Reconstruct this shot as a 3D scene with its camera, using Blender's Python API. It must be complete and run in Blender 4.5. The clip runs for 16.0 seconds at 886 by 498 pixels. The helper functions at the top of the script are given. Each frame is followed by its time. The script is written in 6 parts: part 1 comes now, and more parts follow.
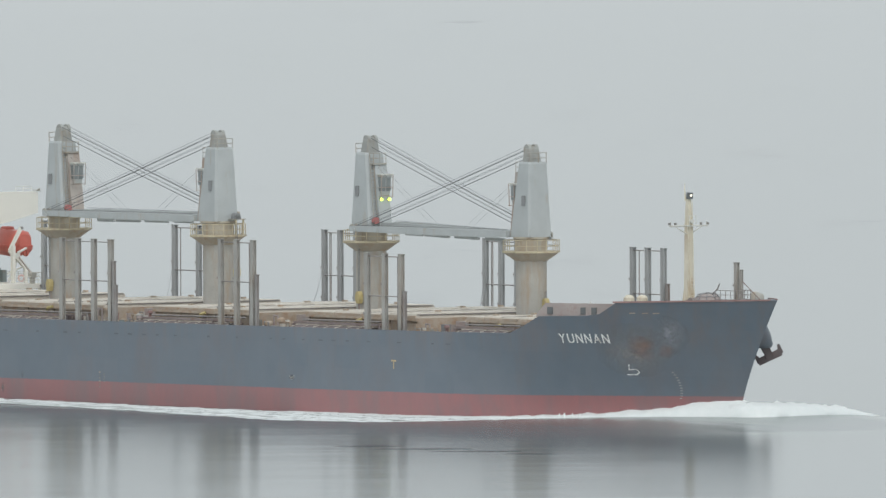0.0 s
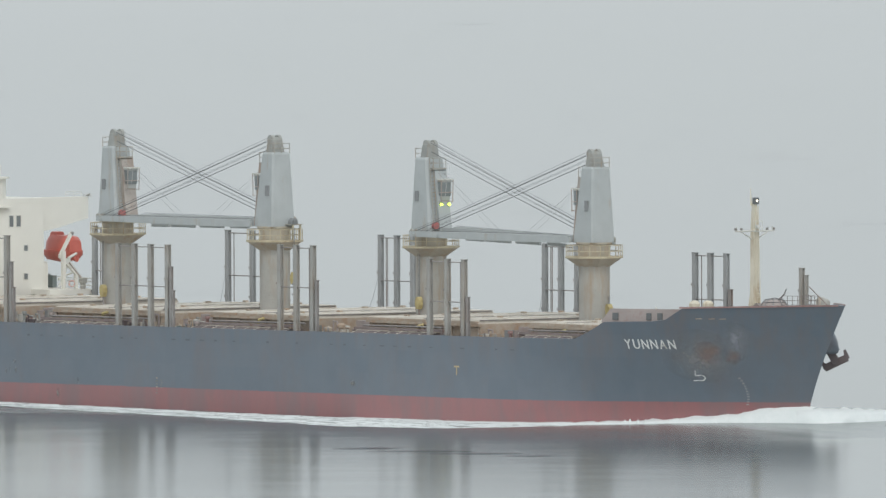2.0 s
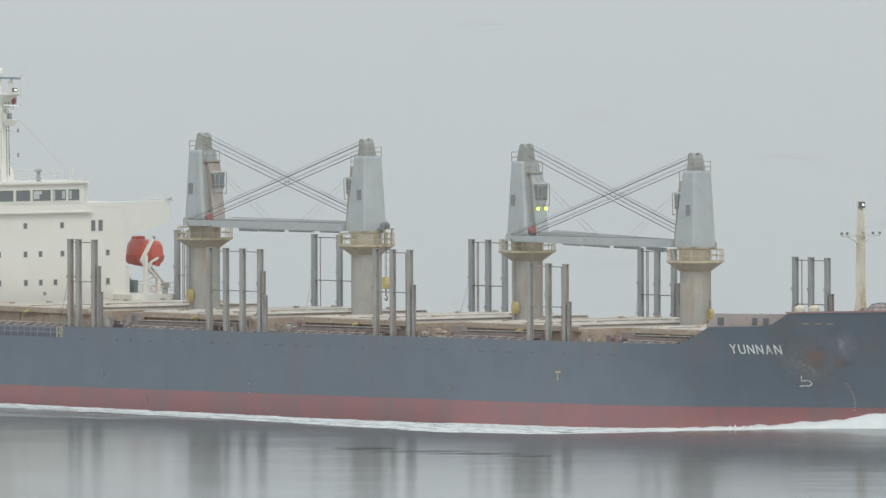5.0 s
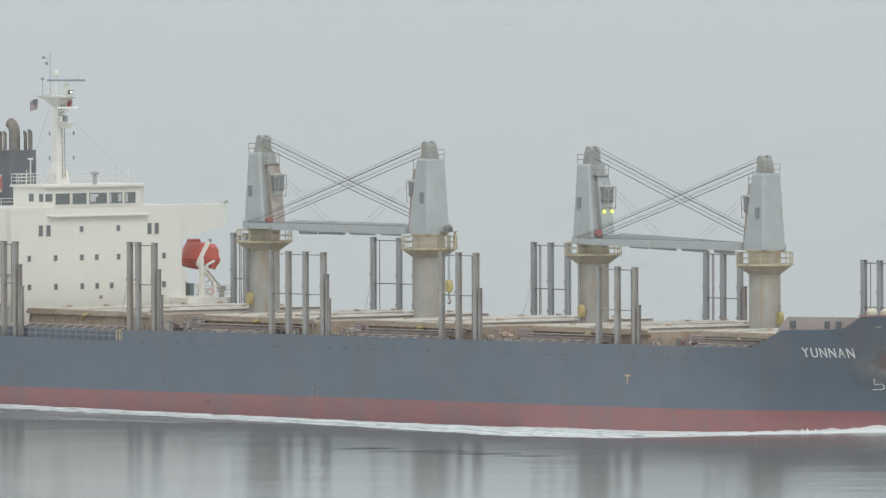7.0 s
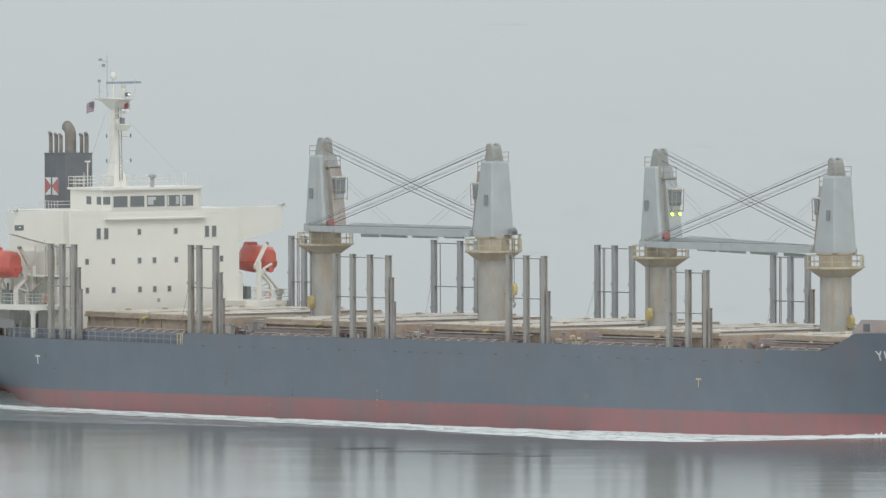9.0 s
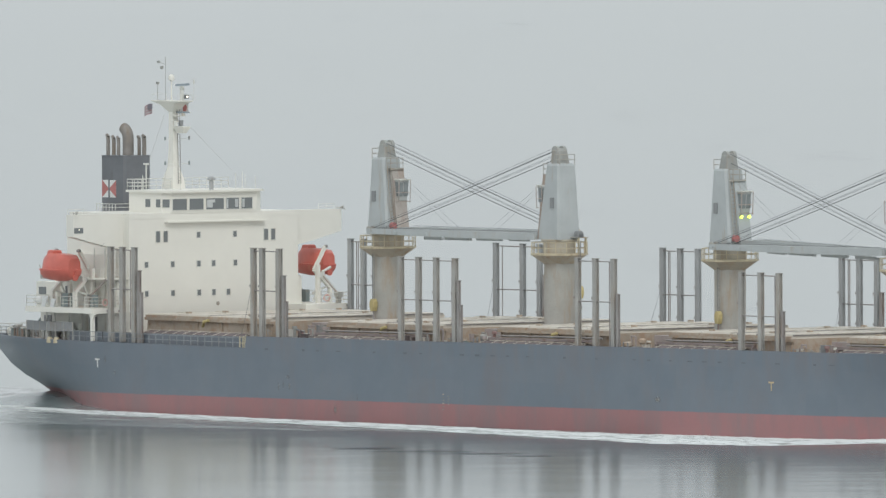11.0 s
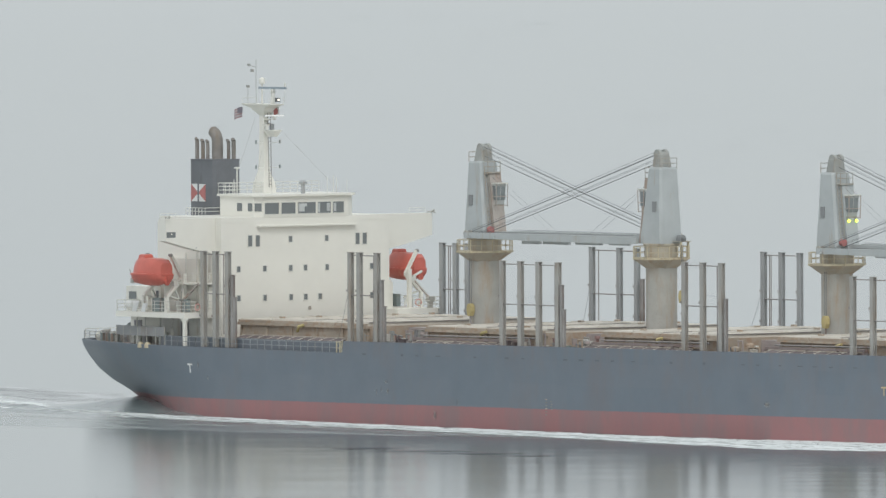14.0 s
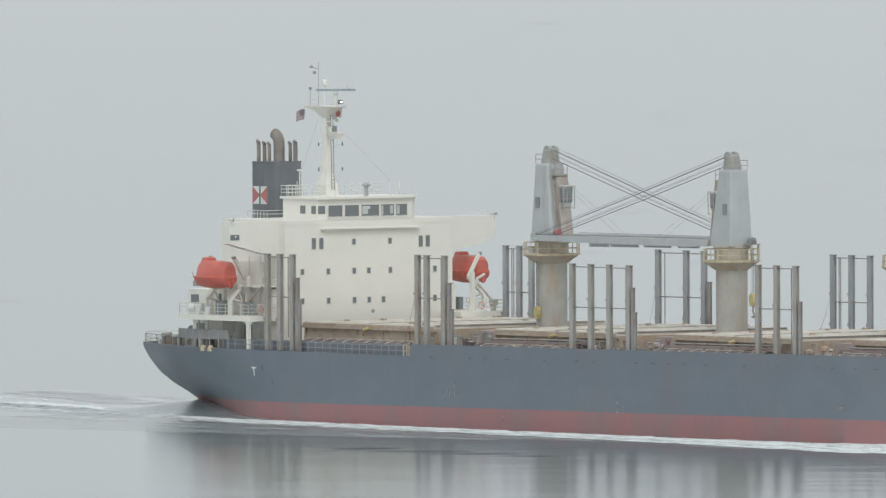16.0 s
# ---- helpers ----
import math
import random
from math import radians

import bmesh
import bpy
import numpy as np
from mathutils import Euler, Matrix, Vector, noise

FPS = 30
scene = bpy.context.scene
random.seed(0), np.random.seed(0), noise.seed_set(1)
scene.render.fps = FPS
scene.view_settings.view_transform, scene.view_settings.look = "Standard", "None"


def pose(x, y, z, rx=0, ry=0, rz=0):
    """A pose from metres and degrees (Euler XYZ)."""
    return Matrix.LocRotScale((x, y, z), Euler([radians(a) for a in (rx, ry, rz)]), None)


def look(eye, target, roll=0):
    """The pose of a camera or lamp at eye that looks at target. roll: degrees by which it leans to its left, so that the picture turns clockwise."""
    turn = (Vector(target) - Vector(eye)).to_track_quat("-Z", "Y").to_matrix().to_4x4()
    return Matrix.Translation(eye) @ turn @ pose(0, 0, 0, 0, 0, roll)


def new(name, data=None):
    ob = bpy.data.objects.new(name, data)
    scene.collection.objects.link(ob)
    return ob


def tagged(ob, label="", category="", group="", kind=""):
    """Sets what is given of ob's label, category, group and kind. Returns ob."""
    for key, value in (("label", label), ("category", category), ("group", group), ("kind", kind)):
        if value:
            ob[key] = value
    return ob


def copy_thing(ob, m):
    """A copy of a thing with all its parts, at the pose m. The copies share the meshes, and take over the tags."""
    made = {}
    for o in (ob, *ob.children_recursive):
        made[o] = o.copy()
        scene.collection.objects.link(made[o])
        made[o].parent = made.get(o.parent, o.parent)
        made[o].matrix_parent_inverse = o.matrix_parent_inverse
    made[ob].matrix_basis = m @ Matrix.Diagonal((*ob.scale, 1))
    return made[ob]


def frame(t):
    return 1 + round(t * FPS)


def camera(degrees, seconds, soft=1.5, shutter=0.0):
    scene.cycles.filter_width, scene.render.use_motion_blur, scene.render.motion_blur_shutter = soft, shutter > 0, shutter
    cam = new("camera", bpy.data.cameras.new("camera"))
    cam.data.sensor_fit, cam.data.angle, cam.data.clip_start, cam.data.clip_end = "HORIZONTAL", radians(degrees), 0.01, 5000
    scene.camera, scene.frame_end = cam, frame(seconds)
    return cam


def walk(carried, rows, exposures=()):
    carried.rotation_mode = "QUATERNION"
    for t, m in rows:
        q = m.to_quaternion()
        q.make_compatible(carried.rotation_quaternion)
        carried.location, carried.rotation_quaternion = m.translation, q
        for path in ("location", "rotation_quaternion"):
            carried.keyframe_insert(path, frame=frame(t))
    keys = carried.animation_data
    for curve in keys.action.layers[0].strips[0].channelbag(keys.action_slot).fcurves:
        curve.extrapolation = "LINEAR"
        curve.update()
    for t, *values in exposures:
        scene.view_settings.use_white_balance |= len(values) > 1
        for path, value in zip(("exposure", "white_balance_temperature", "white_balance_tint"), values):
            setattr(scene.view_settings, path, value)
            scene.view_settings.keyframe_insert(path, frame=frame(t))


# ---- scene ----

# ---- camera: a long lens on a hill, 2.4 km from the ship ----
EYE_H, TILT, ROLL, FAR = 84.816, -1.5805, -0.209, 2461.0
PX = math.degrees(1 / 43804.0)
cam = camera(2.0507, 16.0, soft=1.4)


def eye(dx=0.0, dy=0.0):
    """The camera's pose, turned a little so that the picture shifts by dx, dy hair's breadths."""
    return pose(0, -FAR, EYE_H, 90 + TILT + dy * PX, 0, dx * PX) @ pose(0, 0, 0, 0, 0, ROLL)


walk(cam, [(0.0, eye(4.9, -4.2)), (0.2, eye(2.0, -1.0)), (0.5, eye()), (16.0, eye())])


def ship_pose(t):
    """Where the ship's middle is at the waterline at t seconds; its own x runs to the bow, y to port."""
    s = (t - 8) / 8
    x = 6.9056 + 25.8496 * s + 0.7704 * s * s + 0.0888 * s ** 3
    y = 2461.188 - 45.895 * s + 1.474 * s * s + 0.848 * s ** 3 - FAR
    turn = 53.8625 - 1.9152 * s - 0.0756 * s * s + 0.0015 * s ** 3
    return pose(x, y, 0, 0, 0, -turn)


# ---- world and sun: a bright, even overcast ----
def make_world():
    world = bpy.data.worlds.new("overcast")
    scene.world = world
    world.use_nodes = True
    nt = world.node_tree
    nt.nodes.clear()
    out = nt.nodes.new("ShaderNodeOutputWorld")
    bg = nt.nodes.new("ShaderNodeBackground")
    sky = nt.nodes.new("ShaderNodeTexSky")
    sky.sky_type = "NISHITA"
    sky.sun_disc = False
    sky.sun_elevation, sky.sun_rotation = radians(42), radians(200)
    scale = nt.nodes.new("ShaderNodeMix")
    scale.data_type, scale.blend_type = "RGBA", "MIX"
    scale.inputs[0].default_value = 0.94
    cloud = nt.nodes.new("ShaderNodeRGB")
    cloud.outputs[0].default_value = (5.62, 5.97, 6.1, 1)
    nt.links.new(sky.outputs[0], scale.inputs[6])
    nt.links.new(cloud.outputs[0], scale.inputs[7])
    nt.links.new(scale.outputs[2], bg.inputs[0])
    bg.inputs[1].default_value = 0.138
    nt.links.new(bg.outputs[0], out.inputs[0])


make_world()
sun_data = bpy.data.lights.new("sun", "SUN")
sun_data.energy, sun_data.angle, sun_data.color = 0.95, radians(25), (1.0, 0.975, 0.93)
sun = new("sun", sun_data)
sun.matrix_world = look((20, -200, 200), (0, 0, 0))
scene.view_settings.exposure = 0.0


# ---- materials ----
def nodes_of(name):
    m = bpy.data.materials.new(name)
    m.use_nodes = True
    nt = m.node_tree
    return m, nt, nt.nodes["Principled BSDF"]


def noise_node(nt, scale, detail=4.0, rough=0.55, stretch=(1, 1, 1), each=False):
    """Noise in metres of the object; each: shifted from object to object, so that copies differ."""
    tc = nt.nodes.new("ShaderNodeTexCoord")
    mp = nt.nodes.new("ShaderNodeMapping")
    mp.inputs["Scale"].default_value = stretch
    nt.links.new(tc.outputs["Object"], mp.inputs[0])
    if each:
        info = nt.nodes.new("ShaderNodeObjectInfo")
        nt.links.new(maths(nt, "MULTIPLY", info.outputs["Random"], 61.0), mp.inputs["Location"])
    n = nt.nodes.new("ShaderNodeTexNoise")
    n.inputs["Scale"].default_value, n.inputs["Detail"].default_value = scale, detail
    n.inputs["Roughness"].default_value = rough
    nt.links.new(mp.outputs[0], n.inputs["Vector"])
    return n.outputs["Fac"]


def ramp(nt, fac, lo, hi, a=(0, 0, 0, 1), b=(1, 1, 1, 1)):
    r = nt.nodes.new("ShaderNodeValToRGB")
    r.color_ramp.elements[0].position, r.color_ramp.elements[1].position = lo, hi
    r.color_ramp.elements[0].color, r.color_ramp.elements[1].color = a, b
    nt.links.new(fac, r.inputs[0])
    return r.outputs[0]


def mixed(nt, fac, a, b):
    """Mix of two colours or sockets."""
    m = nt.nodes.new("ShaderNodeMix")
    m.data_type = "RGBA"
    for slot, v in ((0, fac), (6, a), (7, b)):
        if isinstance(v, (tuple, float, int)):
            m.inputs[slot].default_value = v if slot == 0 else (*v, 1)
        else:
            nt.links.new(v, m.inputs[slot])
    return m.outputs[2]


def maths(nt, op, a, b):
    m = nt.nodes.new("ShaderNodeMath")
    m.operation = op
    for slot, v in ((0, a), (1, b)):
        if isinstance(v, (float, int)):
            m.inputs[slot].default_value = v
        else:
            nt.links.new(v, m.inputs[slot])
    return m.outputs[0]


def bumped(nt, bsdf, fac, strength, distance):
    b = nt.nodes.new("ShaderNodeBump")
    b.inputs["Strength"].default_value, b.inputs["Distance"].default_value = strength, distance
    nt.links.new(fac, b.inputs["Height"])
    nt.links.new(b.outputs[0], bsdf.inputs["Normal"])


def paint(name, color, rough=0.55, vary=0.12, rust=0.0, rust_color=(0.22, 0.1, 0.05), streak=True, metal=0.0, scale=0.5):
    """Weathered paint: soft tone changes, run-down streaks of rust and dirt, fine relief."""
    m, nt, b = nodes_of(name)
    b.inputs["Roughness"].default_value, b.inputs["Metallic"].default_value = rough, metal
    dark = tuple(c * (1 - vary) for c in color)
    pale = tuple(min(1.0, c * (1 + vary)) for c in color)
    col = mixed(nt, ramp(nt, noise_node(nt, scale, each=True), 0.3, 0.7), dark, pale)
    if rust:
        r = noise_node(nt, 1.0, 6.0, 0.65, (1.1, 1.1, 0.22) if streak else (1, 1, 1), True)
        col = mixed(nt, ramp(nt, r, 0.62 - 0.2 * rust, 0.78 - 0.1 * rust), col, rust_color)
        fine = noise_node(nt, 5.0, 5.0, 0.7, each=True)
        col = mixed(nt, maths(nt, "MULTIPLY", ramp(nt, fine, 0.58, 0.72), 0.5 * rust), col, tuple(c * 0.7 for c in rust_color))
    nt.links.new(col, b.inputs["Base Color"])
    bumped(nt, b, noise_node(nt, 8.0), 0.15, 0.02)
    return m


def hull_paint():
    """Navy topsides over a red boot-topping, with the paint line, streaks, scuffs and a rusty anchor patch."""
    m, nt, b = nodes_of("hull_paint")
    b.inputs["Roughness"].default_value = 0.42
    b.inputs["Coat Weight"].default_value, b.inputs["Coat Roughness"].default_value = 0.15, 0.25
    tc = nt.nodes.new("ShaderNodeTexCoord")
    sep = nt.nodes.new("ShaderNodeSeparateXYZ")
    nt.links.new(tc.outputs["Object"], sep.inputs[0])
    x, z = sep.outputs[0], sep.outputs[2]
    line = maths(nt, "SUBTRACT", z, maths(nt, "MULTIPLY", x, 0.0055))
    ragged = maths(nt, "MULTIPLY", maths(nt, "SUBTRACT", noise_node(nt, 1.5, 3), 0.5), 0.12)
    r = nt.nodes.new("ShaderNodeMapRange")
    nt.links.new(maths(nt, "ADD", line, ragged), r.inputs[0])
    r.inputs[1].default_value, r.inputs[2].default_value = 2.14, 2.26
    # navy and red base colours are lightened and greyed to stand in for haze
    navy = mixed(nt, ramp(nt, noise_node(nt, 0.35, 5), 0.32, 0.7), (0.137, 0.171, 0.211), (0.165, 0.199, 0.238))
    streaks = ramp(nt, noise_node(nt, 1.0, 6, 0.65, (0.9, 0.9, 0.1)), 0.52, 0.75)
    navy = mixed(nt, maths(nt, "MULTIPLY", streaks, 0.5), navy, (0.164, 0.187, 0.205))
    rusty = ramp(nt, noise_node(nt, 1.3, 6, 0.7, (0.8, 0.8, 0.12)), 0.6, 0.8)
    navy = mixed(nt, maths(nt, "MULTIPLY", rusty, 0.35), navy, (0.2, 0.155, 0.14))
    plate = nt.nodes.new("ShaderNodeTexBrick")
    flat = nt.nodes.new("ShaderNodeCombineXYZ")
    nt.links.new(x, flat.inputs[0])
    nt.links.new(z, flat.inputs[1])
    nt.links.new(flat.outputs[0], plate.inputs["Vector"])
    for slot, v in (("Scale", 1.0), ("Mortar Size", 0.012), ("Mortar Smooth", 0.6), ("Brick Width", 4.6), ("Row Height", 2.3)):
        plate.inputs[slot].default_value = v
    plate.inputs["Color1"].default_value = (0.133, 0.163, 0.196, 1)
    plate.inputs["Color2"].default_value = (0.158, 0.178, 0.205, 1)
    plate.inputs["Mortar"].default_value = (0.142, 0.16, 0.185, 1)
    navy = mixed(nt, 0.45, navy, plate.outputs[0])
    warm = ramp(nt, noise_node(nt, 0.22, 6, 0.65, (1, 1, 0.5)), 0.5, 0.72)
    navy = mixed(nt, maths(nt, "MULTIPLY", warm, 0.6), navy, (0.171, 0.163, 0.176))
    edge = nt.nodes.new("ShaderNodeMapRange")
    nt.links.new(z, edge.inputs[0])
    edge.inputs[1].default_value, edge.inputs[2].default_value = 5.6, 8.4
    runs = ramp(nt, noise_node(nt, 0.9, 6, 0.7, (1.2, 1.2, 0.16)), 0.44, 0.66)
    navy = mixed(nt, maths(nt, "MULTIPLY", maths(nt, "MULTIPLY", runs, edge.outputs[0]), 0.4), navy, (0.2, 0.165, 0.16))
    red = mixed(nt, ramp(nt, noise_node(nt, 0.5, 5, 0.6, (1, 1, 0.4)), 0.3, 0.72), (0.29, 0.15, 0.155), (0.365, 0.155, 0.155))
    grime = ramp(nt, noise_node(nt, 1.0, 6, 0.7, (0.5, 0.5, 0.15)), 0.52, 0.72)
    red = mixed(nt, maths(nt, "MULTIPLY", grime, 0.6), red, (0.23, 0.155, 0.155))
    patchy = ramp(nt, noise_node(nt, 0.22, 5, 0.65, (1, 1, 0.35)), 0.46, 0.62)
    red = mixed(nt, maths(nt, "MULTIPLY", patchy, 0.75), red, (0.242, 0.165, 0.17))
    col = mixed(nt, r.outputs[0], red, navy)
    nt.links.new(col, b.inputs["Base Color"])
    bumped(nt, b, noise_node(nt, 0.6, 3, 0.5), 0.25, 0.06)
    return m


def water_material(name, lo, hi, bump, alpha=None, grain=(0.12, (0.3, 0.6, 1)), cover=1.0, dip=False, air=1.0):
    """Sea water: a green-grey body, lightened to bounce light onto the hull, under a mirror roughened by ripples;
    alpha: limits of a ragged outline;
    dip: steeper ripples that show more of the body; air: how far the body is lightened further."""
    m, nt, b = nodes_of(name)
    out = nt.nodes["Material Output"]
    nt.nodes.remove(b)
    body, gloss = nt.nodes.new("ShaderNodeBsdfDiffuse"), nt.nodes.new("ShaderNodeBsdfAnisotropic")
    gloss.distribution = "BECKMANN"
    # smoother along x than along y, shaped to fit reflections in the camera's view
    along = nt.nodes.new("ShaderNodeCombineXYZ")
    along.inputs[0].default_value = 1.0
    nt.links.new(along.outputs[0], gloss.inputs["Tangent"])
    gloss.inputs["Anisotropy"].default_value = 0.5
    wide = noise_node(nt, 0.006, 4, 0.55, (1, 0.5, 1))
    # body colour raised so that more light is thrown up under bow and stern
    nt.links.new(mixed(nt, ramp(nt, wide, 0.35, 0.65), tuple(c * air for c in (0.215, 0.255, 0.252)), tuple(c * air for c in (0.24, 0.278, 0.278))), body.inputs["Color"])
    fine = noise_node(nt, 0.3, 3, 0.6, (0.12, 1, 1))
    rough = nt.nodes.new("ShaderNodeMapRange")
    nt.links.new(fine, rough.inputs[0])
    rough.inputs[1].default_value, rough.inputs[2].default_value = 0.42, 0.72
    rough.inputs[3].default_value, rough.inputs[4].default_value = lo, hi
    nt.links.new(rough.outputs[0], gloss.inputs["Roughness"])
    bm = nt.nodes.new("ShaderNodeBump")
    bm.inputs["Strength"].default_value, bm.inputs["Distance"].default_value = bump, 0.2
    calm = ramp(nt, noise_node(nt, 0.03, 4, 0.6, (1, 0.5, 1)), 0.4, 0.62)
    ripple = maths(nt, "ADD", noise_node(nt, 0.3, 2, 0.5, (0.16, 1, 1)), maths(nt, "MULTIPLY", noise_node(nt, 0.07, 2, 0.5, (0.3, 1, 1)), 0.8))
    nt.links.new(maths(nt, "MULTIPLY", ripple, maths(nt, "ADD", calm, 0.4)), bm.inputs["Height"])
    fres = nt.nodes.new("ShaderNodeFresnel")
    fres.inputs["IOR"].default_value = 1.33
    for n in (body, gloss, fres) if dip else (gloss,):
        nt.links.new(bm.outputs[0], n.inputs["Normal"])
    mix = nt.nodes.new("ShaderNodeMixShader")
    nt.links.new(fres.outputs[0], mix.inputs[0])
    nt.links.new(body.outputs[0], mix.inputs[1])
    nt.links.new(gloss.outputs[0], mix.inputs[2])
    last = mix
    if alpha:
        clear, cut = nt.nodes.new("ShaderNodeBsdfTransparent"), nt.nodes.new("ShaderNodeMixShader")
        nt.links.new(maths(nt, "MULTIPLY", ramp(nt, noise_node(nt, grain[0], 6, 0.7, grain[1]), *alpha), cover), cut.inputs[0])
        nt.links.new(clear.outputs[0], cut.inputs[1])
        nt.links.new(mix.outputs[0], cut.inputs[2])
        last = cut
    nt.links.new(last.outputs[0], out.inputs["Surface"])
    return m


def foam_material(name, lo, hi):
    """Churned white water, broken into patches with the sea showing between."""
    m, nt, b = nodes_of(name)
    b.inputs["Roughness"].default_value = 0.8
    nt.links.new(mixed(nt, noise_node(nt, 0.8, 6, 0.7), (0.72, 0.78, 0.78), (0.9, 0.92, 0.92)), b.inputs["Base Color"])
    bumped(nt, b, noise_node(nt, 1.5, 6, 0.7), 0.6, 0.3)
    if lo is not None:
        nt.links.new(ramp(nt, noise_node(nt, 0.9, 7, 0.72, (0.28, 1.2, 1)), lo, hi), b.inputs["Alpha"])
    return m


def slick_material():
    """Thin milky water, aerated by the wake."""
    m, nt, b = nodes_of("milky_water")
    b.inputs["Roughness"].default_value = 0.35
    b.inputs["Base Color"].default_value = (0.62, 0.66, 0.66, 1)
    patch = ramp(nt, noise_node(nt, 0.25, 5, 0.6, (0.25, 1, 1)), 0.3, 0.7)
    nt.links.new(maths(nt, "MULTIPLY", patch, 0.42), b.inputs["Alpha"])
    return m


def glow_material(name, color, strength):
    m, nt, b = nodes_of(name)
    b.inputs["Base Color"].default_value = (*color, 1)
    b.inputs["Emission Color"].default_value = (*color, 1)
    b.inputs["Emission Strength"].default_value = strength
    return m


def glass_material():
    m, nt, b = nodes_of("dark_glass")
    # paler than bare dark glass: sea haze is put into the colour
    b.inputs["Base Color"].default_value = (0.185, 0.2, 0.205, 1)
    b.inputs["Roughness"].default_value = 0.08
    return m


# dark base colours below are lifted towards grey in place of sea haze
M_HULL = hull_paint()
M_WATER = water_material("calm_sea", 0.148, 0.192, 0.045)
M_SLICK = water_material("glassy_sea", 0.1, 0.13, 0.03, (0.36, 0.5), (0.25, (0.3, 1.2, 1)), 0.75)
M_STREAK = water_material("streaked_sea", 0.16, 0.2, 0.15, (0.48, 0.8), (0.3, (0.35, 0.12, 1)), 0.17, True)
M_EDDY = water_material("eddying_sea", 0.2, 0.28, 0.15, (0.36, 0.6), dip=True)
M_FOAM = foam_material("thick_foam", None, None)
M_LACE = foam_material("lacy_foam", 0.42, 0.56)
M_WHITE = paint("white_paint", (0.765, 0.75, 0.69), 0.5, 0.02)
M_TRIM = paint("grimy_white", (0.66, 0.66, 0.62), 0.55, 0.08, 0.3, (0.42, 0.34, 0.25))
M_GREY = paint("crane_grey", (0.44, 0.47, 0.475), 0.5, 0.06, 0.22, (0.4, 0.35, 0.29))
M_COLUMN = paint("pedestal_grey", (0.4, 0.395, 0.365), 0.6, 0.1, 0.8, (0.385, 0.31, 0.235))
M_DRUM = paint("ochre_drum", (0.43, 0.4, 0.335), 0.6, 0.12, 0.8, (0.4, 0.31, 0.22))
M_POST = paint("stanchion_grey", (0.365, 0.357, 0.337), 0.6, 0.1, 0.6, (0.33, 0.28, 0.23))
# paler, bluer copy of the post paint, with distance haze in its colour
M_POSTFAR = paint("hazed_blue_grey", (0.365, 0.38, 0.385), 0.6, 0.08, 0.3, (0.33, 0.31, 0.29))
M_BROWNPOST = paint("rusty_steel", (0.305, 0.29, 0.28), 0.75, 0.2, 0.5, (0.25, 0.18, 0.15))
M_COAMING = paint("rusty_coaming", (0.45, 0.385, 0.315), 0.7, 0.18, 0.85, (0.41, 0.28, 0.19), streak=False, scale=0.2)
M_HATCH = paint("hatch_beige", (0.595, 0.555, 0.49), 0.65, 0.1, 0.45, (0.48, 0.4, 0.33), streak=False)
M_DECK = paint("deck_red_brown", (0.25, 0.2, 0.18), 0.75, 0.25, 0.6, (0.15, 0.09, 0.06), streak=False)
M_YELLOW = paint("faded_yellow", (0.52, 0.465, 0.335), 0.6, 0.12, 0.7, (0.38, 0.29, 0.2))
M_CREAM = paint("cream_mast", (0.7, 0.655, 0.54), 0.55, 0.08, 0.5, (0.42, 0.3, 0.17))
M_ORANGE = paint("lifeboat_orange", (0.6, 0.15, 0.115), 0.4, 0.12, 0.2, (0.6, 0.25, 0.18))
M_BUOY = paint("faded_buoy", (0.58, 0.36, 0.32), 0.6, 0.3)
# black raised to a dark grey, as haze would show it
M_BLACK = paint("funnel_black", (0.155, 0.163, 0.177), 0.5, 0.12, 0.15, (0.12, 0.12, 0.12))
M_SOOT = paint("sooty_pipe", (0.23, 0.215, 0.2), 0.7, 0.25, 0.5, (0.2, 0.15, 0.1))
M_RED = paint("signal_red", (0.45, 0.17, 0.16), 0.5, 0.1)
M_NAVY = paint("navy_cloth", (0.2, 0.185, 0.215), 0.8, 0.1)
M_ROPE = paint("steel_wire", (0.17, 0.18, 0.185), 0.6, 0.1)
M_MARK = paint("mark_white", (0.72, 0.73, 0.72), 0.6, 0.1, 0.3, (0.4, 0.35, 0.3))
M_OCHRE = paint("mark_ochre", (0.55, 0.44, 0.27), 0.6, 0.15, 0.3, (0.3, 0.22, 0.15))
M_DARK = paint("dark_recess", (0.15, 0.16, 0.165), 0.7, 0.1)
M_GREEN = paint("machinery_green", (0.21, 0.25, 0.25), 0.6, 0.15, 0.4)
M_SCREEN = paint("weathered_screen", (0.27, 0.275, 0.28), 0.7, 0.15, 0.4, (0.26, 0.21, 0.17))
M_BLUE = paint("scanner_blue", (0.26, 0.31, 0.35), 0.5, 0.1)
M_SEAM = paint("shadowed_seam", (0.12, 0.14, 0.162), 0.6, 0.15)
M_GLASS = glass_material()
M_TRAY = paint("dark_rusty_steel", (0.16, 0.135, 0.135), 0.75, 0.25, 0.5, (0.13, 0.09, 0.08))
M_GIRDER = paint("girder_brown", (0.265, 0.225, 0.22), 0.75, 0.2, 0.6, (0.25, 0.17, 0.14))
M_STERN_SEA = water_material("stern_wave", 0.16, 0.2, 0.06, dip=True, air=1.15)
M_HOOK = paint("hook_yellow", (0.5, 0.42, 0.2), 0.6, 0.15, 0.5, (0.36, 0.28, 0.17))
M_RAIL = paint("rail_grey", (0.27, 0.29, 0.3), 0.6, 0.2, 0.5, (0.3, 0.27, 0.24))
M_CAB = paint("cab_grey", (0.47, 0.49, 0.48), 0.5, 0.08, 0.6, (0.4, 0.33, 0.26))
